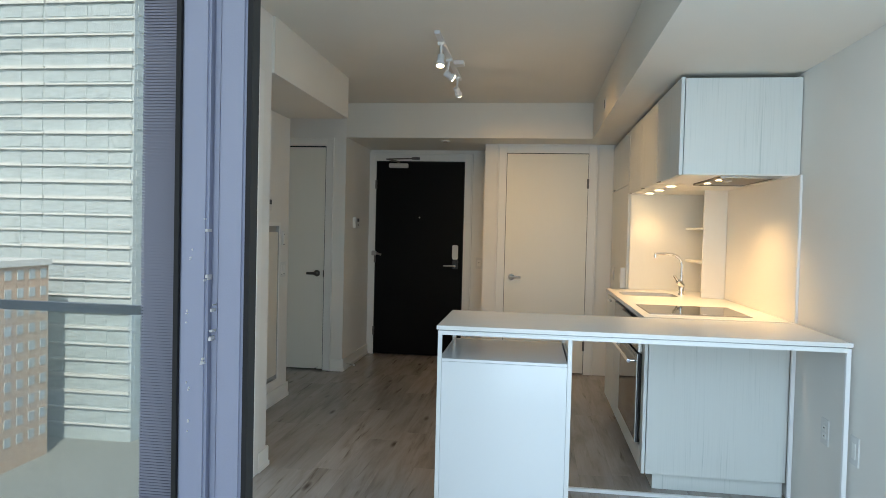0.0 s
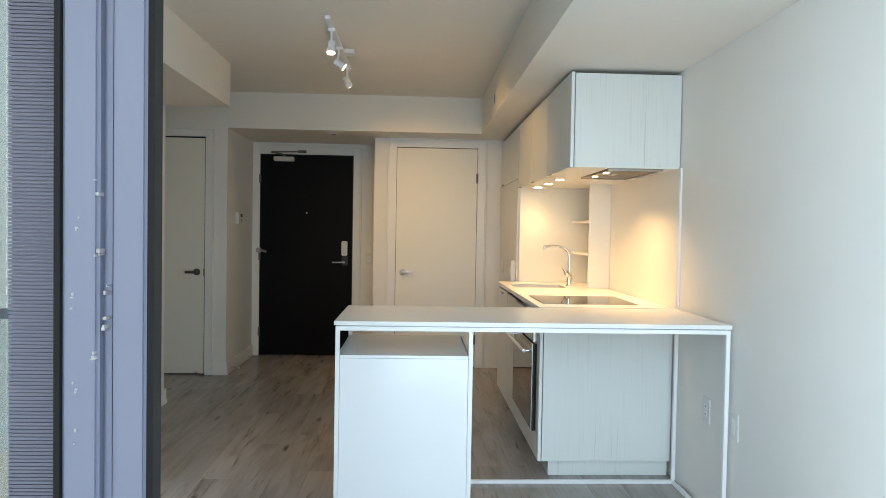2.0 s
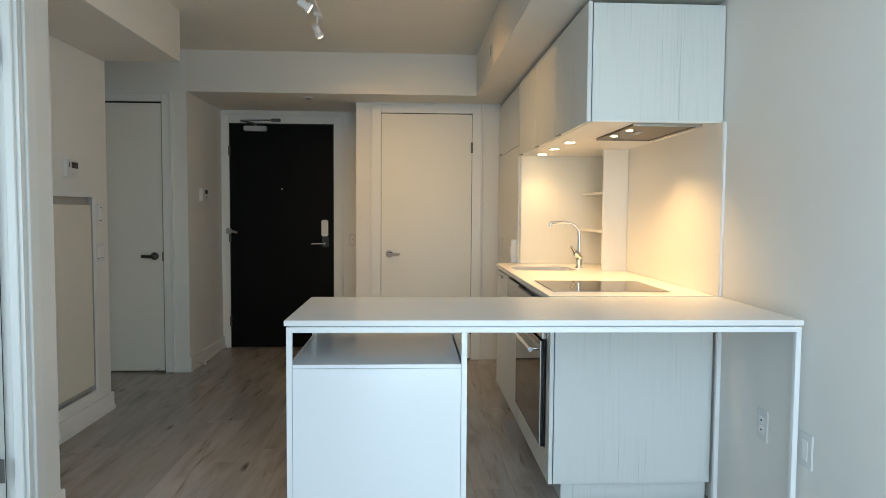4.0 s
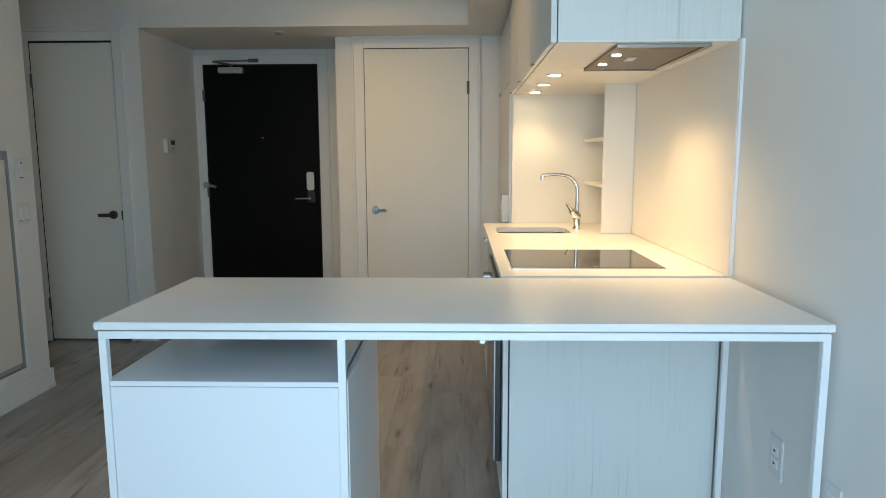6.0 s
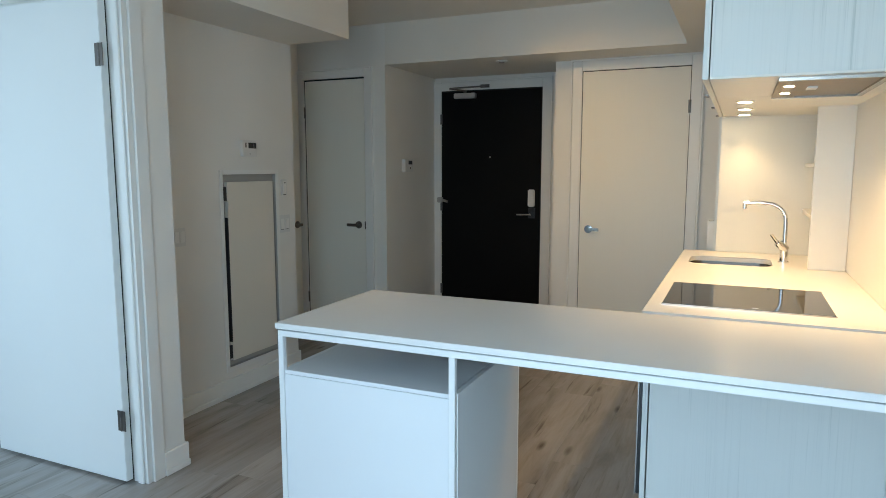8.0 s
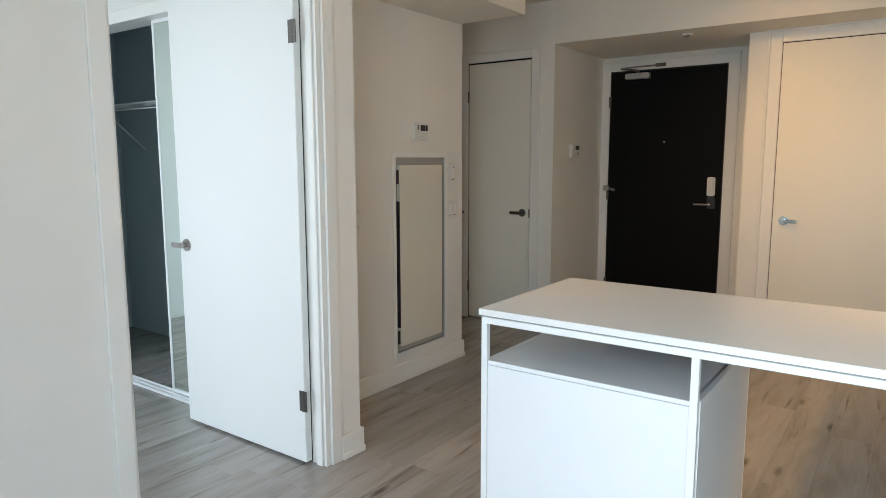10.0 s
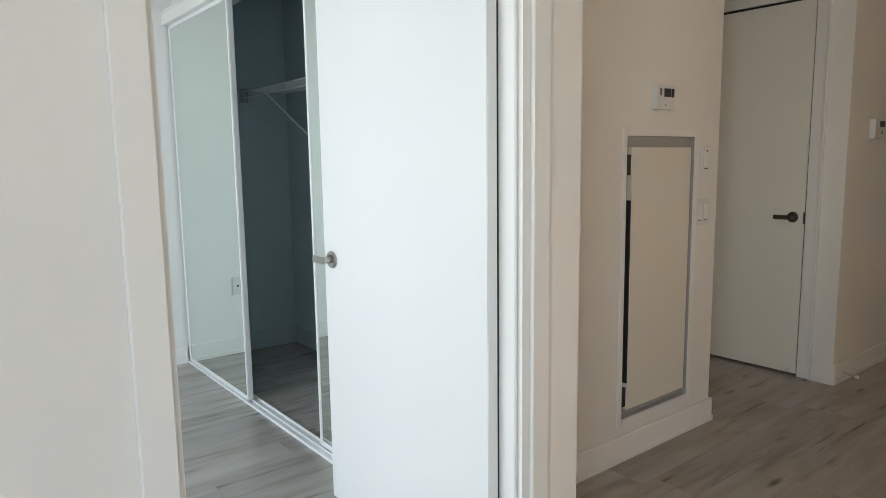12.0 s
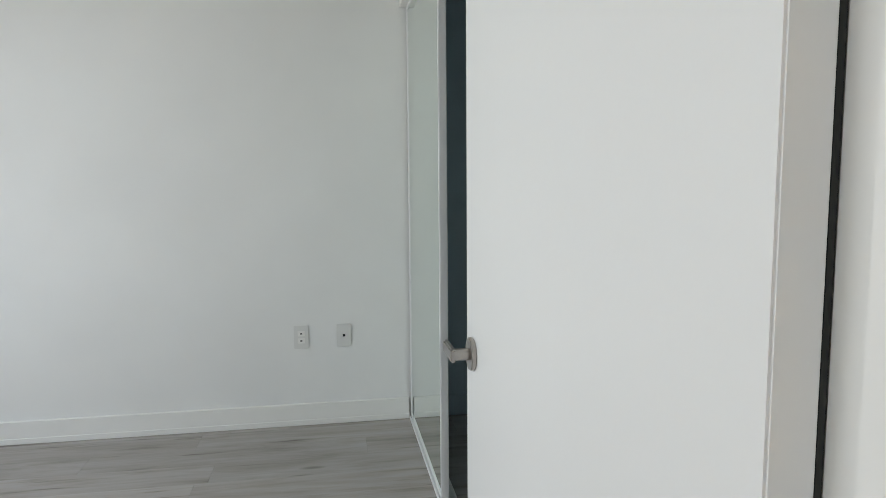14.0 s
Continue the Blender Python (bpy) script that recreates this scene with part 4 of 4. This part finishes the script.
# ---- track light ----
tr = thing("track_light", (-0.37, 4.5, ZC), "white ceiling track with three adjustable spot heads", "lamp")
part("track", boxes((-0.386, -0.354, 3.85, 5.05, ZC - 0.02, ZC), bevel=0.002), STEELW, tr)
part("canopy", boxes((-0.352, -0.285, 4.52, 4.60, ZC - 0.028, ZC), bevel=0.003), STEELW, tr)
for y, tgt, watts, cone in ((4.03, (-0.45, 3.4, 0.0), 3.2, 75), (4.42, (0.95, 4.8, 1.55), 6.0, 75), (4.93, (0.35, 6.4, 0.7), 9.0, 100)):
    c = Vector((-0.37, y, 2.355))
    w = (Vector(tgt) - c).normalized()
    hdm = bmesh.new()
    rod(hdm, c - w * 0.034, c + w * 0.008, 0.021, 24, bevel=0.003)
    rod(hdm, c + w * 0.013, c + w * 0.038, 0.025, 24, bevel=0.002)
    rod(hdm, c + w * 0.008, c + w * 0.015, 0.018, 20)
    head = part("spot_head", hdm, STEELW, tr, "white cylindrical spot head", True)
    part("yoke", rod(boxes((-0.390, -0.350, y - 0.018, y + 0.018, ZC - 0.038, ZC - 0.018), bevel=0.003), (-0.37, y, ZC - 0.035), c - w * 0.016, 0.007, 12), STEELW, head, "", True)
    part("lens", rod(bmesh.new(), c + w * 0.038, c + w * 0.0395, 0.021, 24), LAMPT, head, "glowing warm lens", True)
    spot_lamp("track_glow", c + w * 0.045, tgt, watts, (1, 0.61, 0.23), cone, 0.03)

rv = thing("sprinkler", (-0.9, 6.35, ZS), "small white recessed ceiling fixture in the entrance", "sprinkler")
part("ring", rod(bmesh.new(), (-0.62, 6.2, ZS), (-0.62, 6.2, ZS - 0.008), 0.045, 28, bevel=0.002), STEELW, rv, "", True)
part("cap", rod(bmesh.new(), (-0.62, 6.2, ZS - 0.008), (-0.62, 6.2, ZS - 0.016), 0.02, 20), NICKEL, rv, "", True)
ds = thing("door_stop", (-1.50, 6.12, 0.05), "small metal spring door stop on the baseboard", "door stop")
part("spring", rod(bmesh.new(), (-1.501, 6.12, 0.05), (-1.43, 6.10, 0.045), 0.006, 10), CHROME, ds, "", True)
part("tip", rod(bmesh.new(), (-1.43, 6.10, 0.045), (-1.418, 6.097, 0.044), 0.009, 12), PLASTIC, ds, "", True)

# ---- towers ----
tower("apartment_tower", -130, -70, -128, -108, 70, TOWERG, "tall grey apartment tower with white balcony bands", 14)
tower("brick_building", -125, -80, -100, -85, -6, BRICKF, "orange brick apartment block across the street", 17, False)

# ---- floor planks ----
PW, PL = 0.182, 1.22
pm = {}
rnd = random.Random(11)
row = 0
x = -4.42
while x < 1.60:
    y = 0.66 - rnd.uniform(0, PL)
    while y < 7.08:
        a, b = max(y, 0.66), min(y + PL, 7.08)
        cx = x + PW / 2
        seen = (cx > -1.4 and b < 7.2) or (cx < -1.2 and a < 4.3) or (cx > -2.5 and b > 5.0)
        if seen and b - a > 0.03:
            key = round(b - a, 3)
            if key not in pm:
                h = key / 2 - 0.0002
                w = PW / 2 - 0.0002
                bm = bmesh.new()
                lo = [bm.verts.new(p) for p in ((-w, -h, -0.011), (w, -h, -0.011), (w, h, -0.011), (-w, h, -0.011))]
                mi = [bm.verts.new(p) for p in ((-w, -h, -0.0004), (w, -h, -0.0004), (w, h, -0.0004), (-w, h, -0.0004))]
                hi = [bm.verts.new(p) for p in ((-w + 0.0004, -h + 0.0004, 0), (w - 0.0004, -h + 0.0004, 0), (w - 0.0004, h - 0.0004, 0), (-w + 0.0004, h - 0.0004, 0))]
                for p, q in ((lo, mi), (mi, hi)):
                    for i in range(4):
                        bm.faces.new((p[i], p[(i + 1) % 4], q[(i + 1) % 4], q[i]))
                bm.faces.new(hi)
                pm[key] = mesh_of("plank", bm, OAK)
            ob = new("plank", pm[key])
            ob.parent = subfloor
            ob.location = (cx, (a + b) / 2, 0)
        y += PL
    x += PW
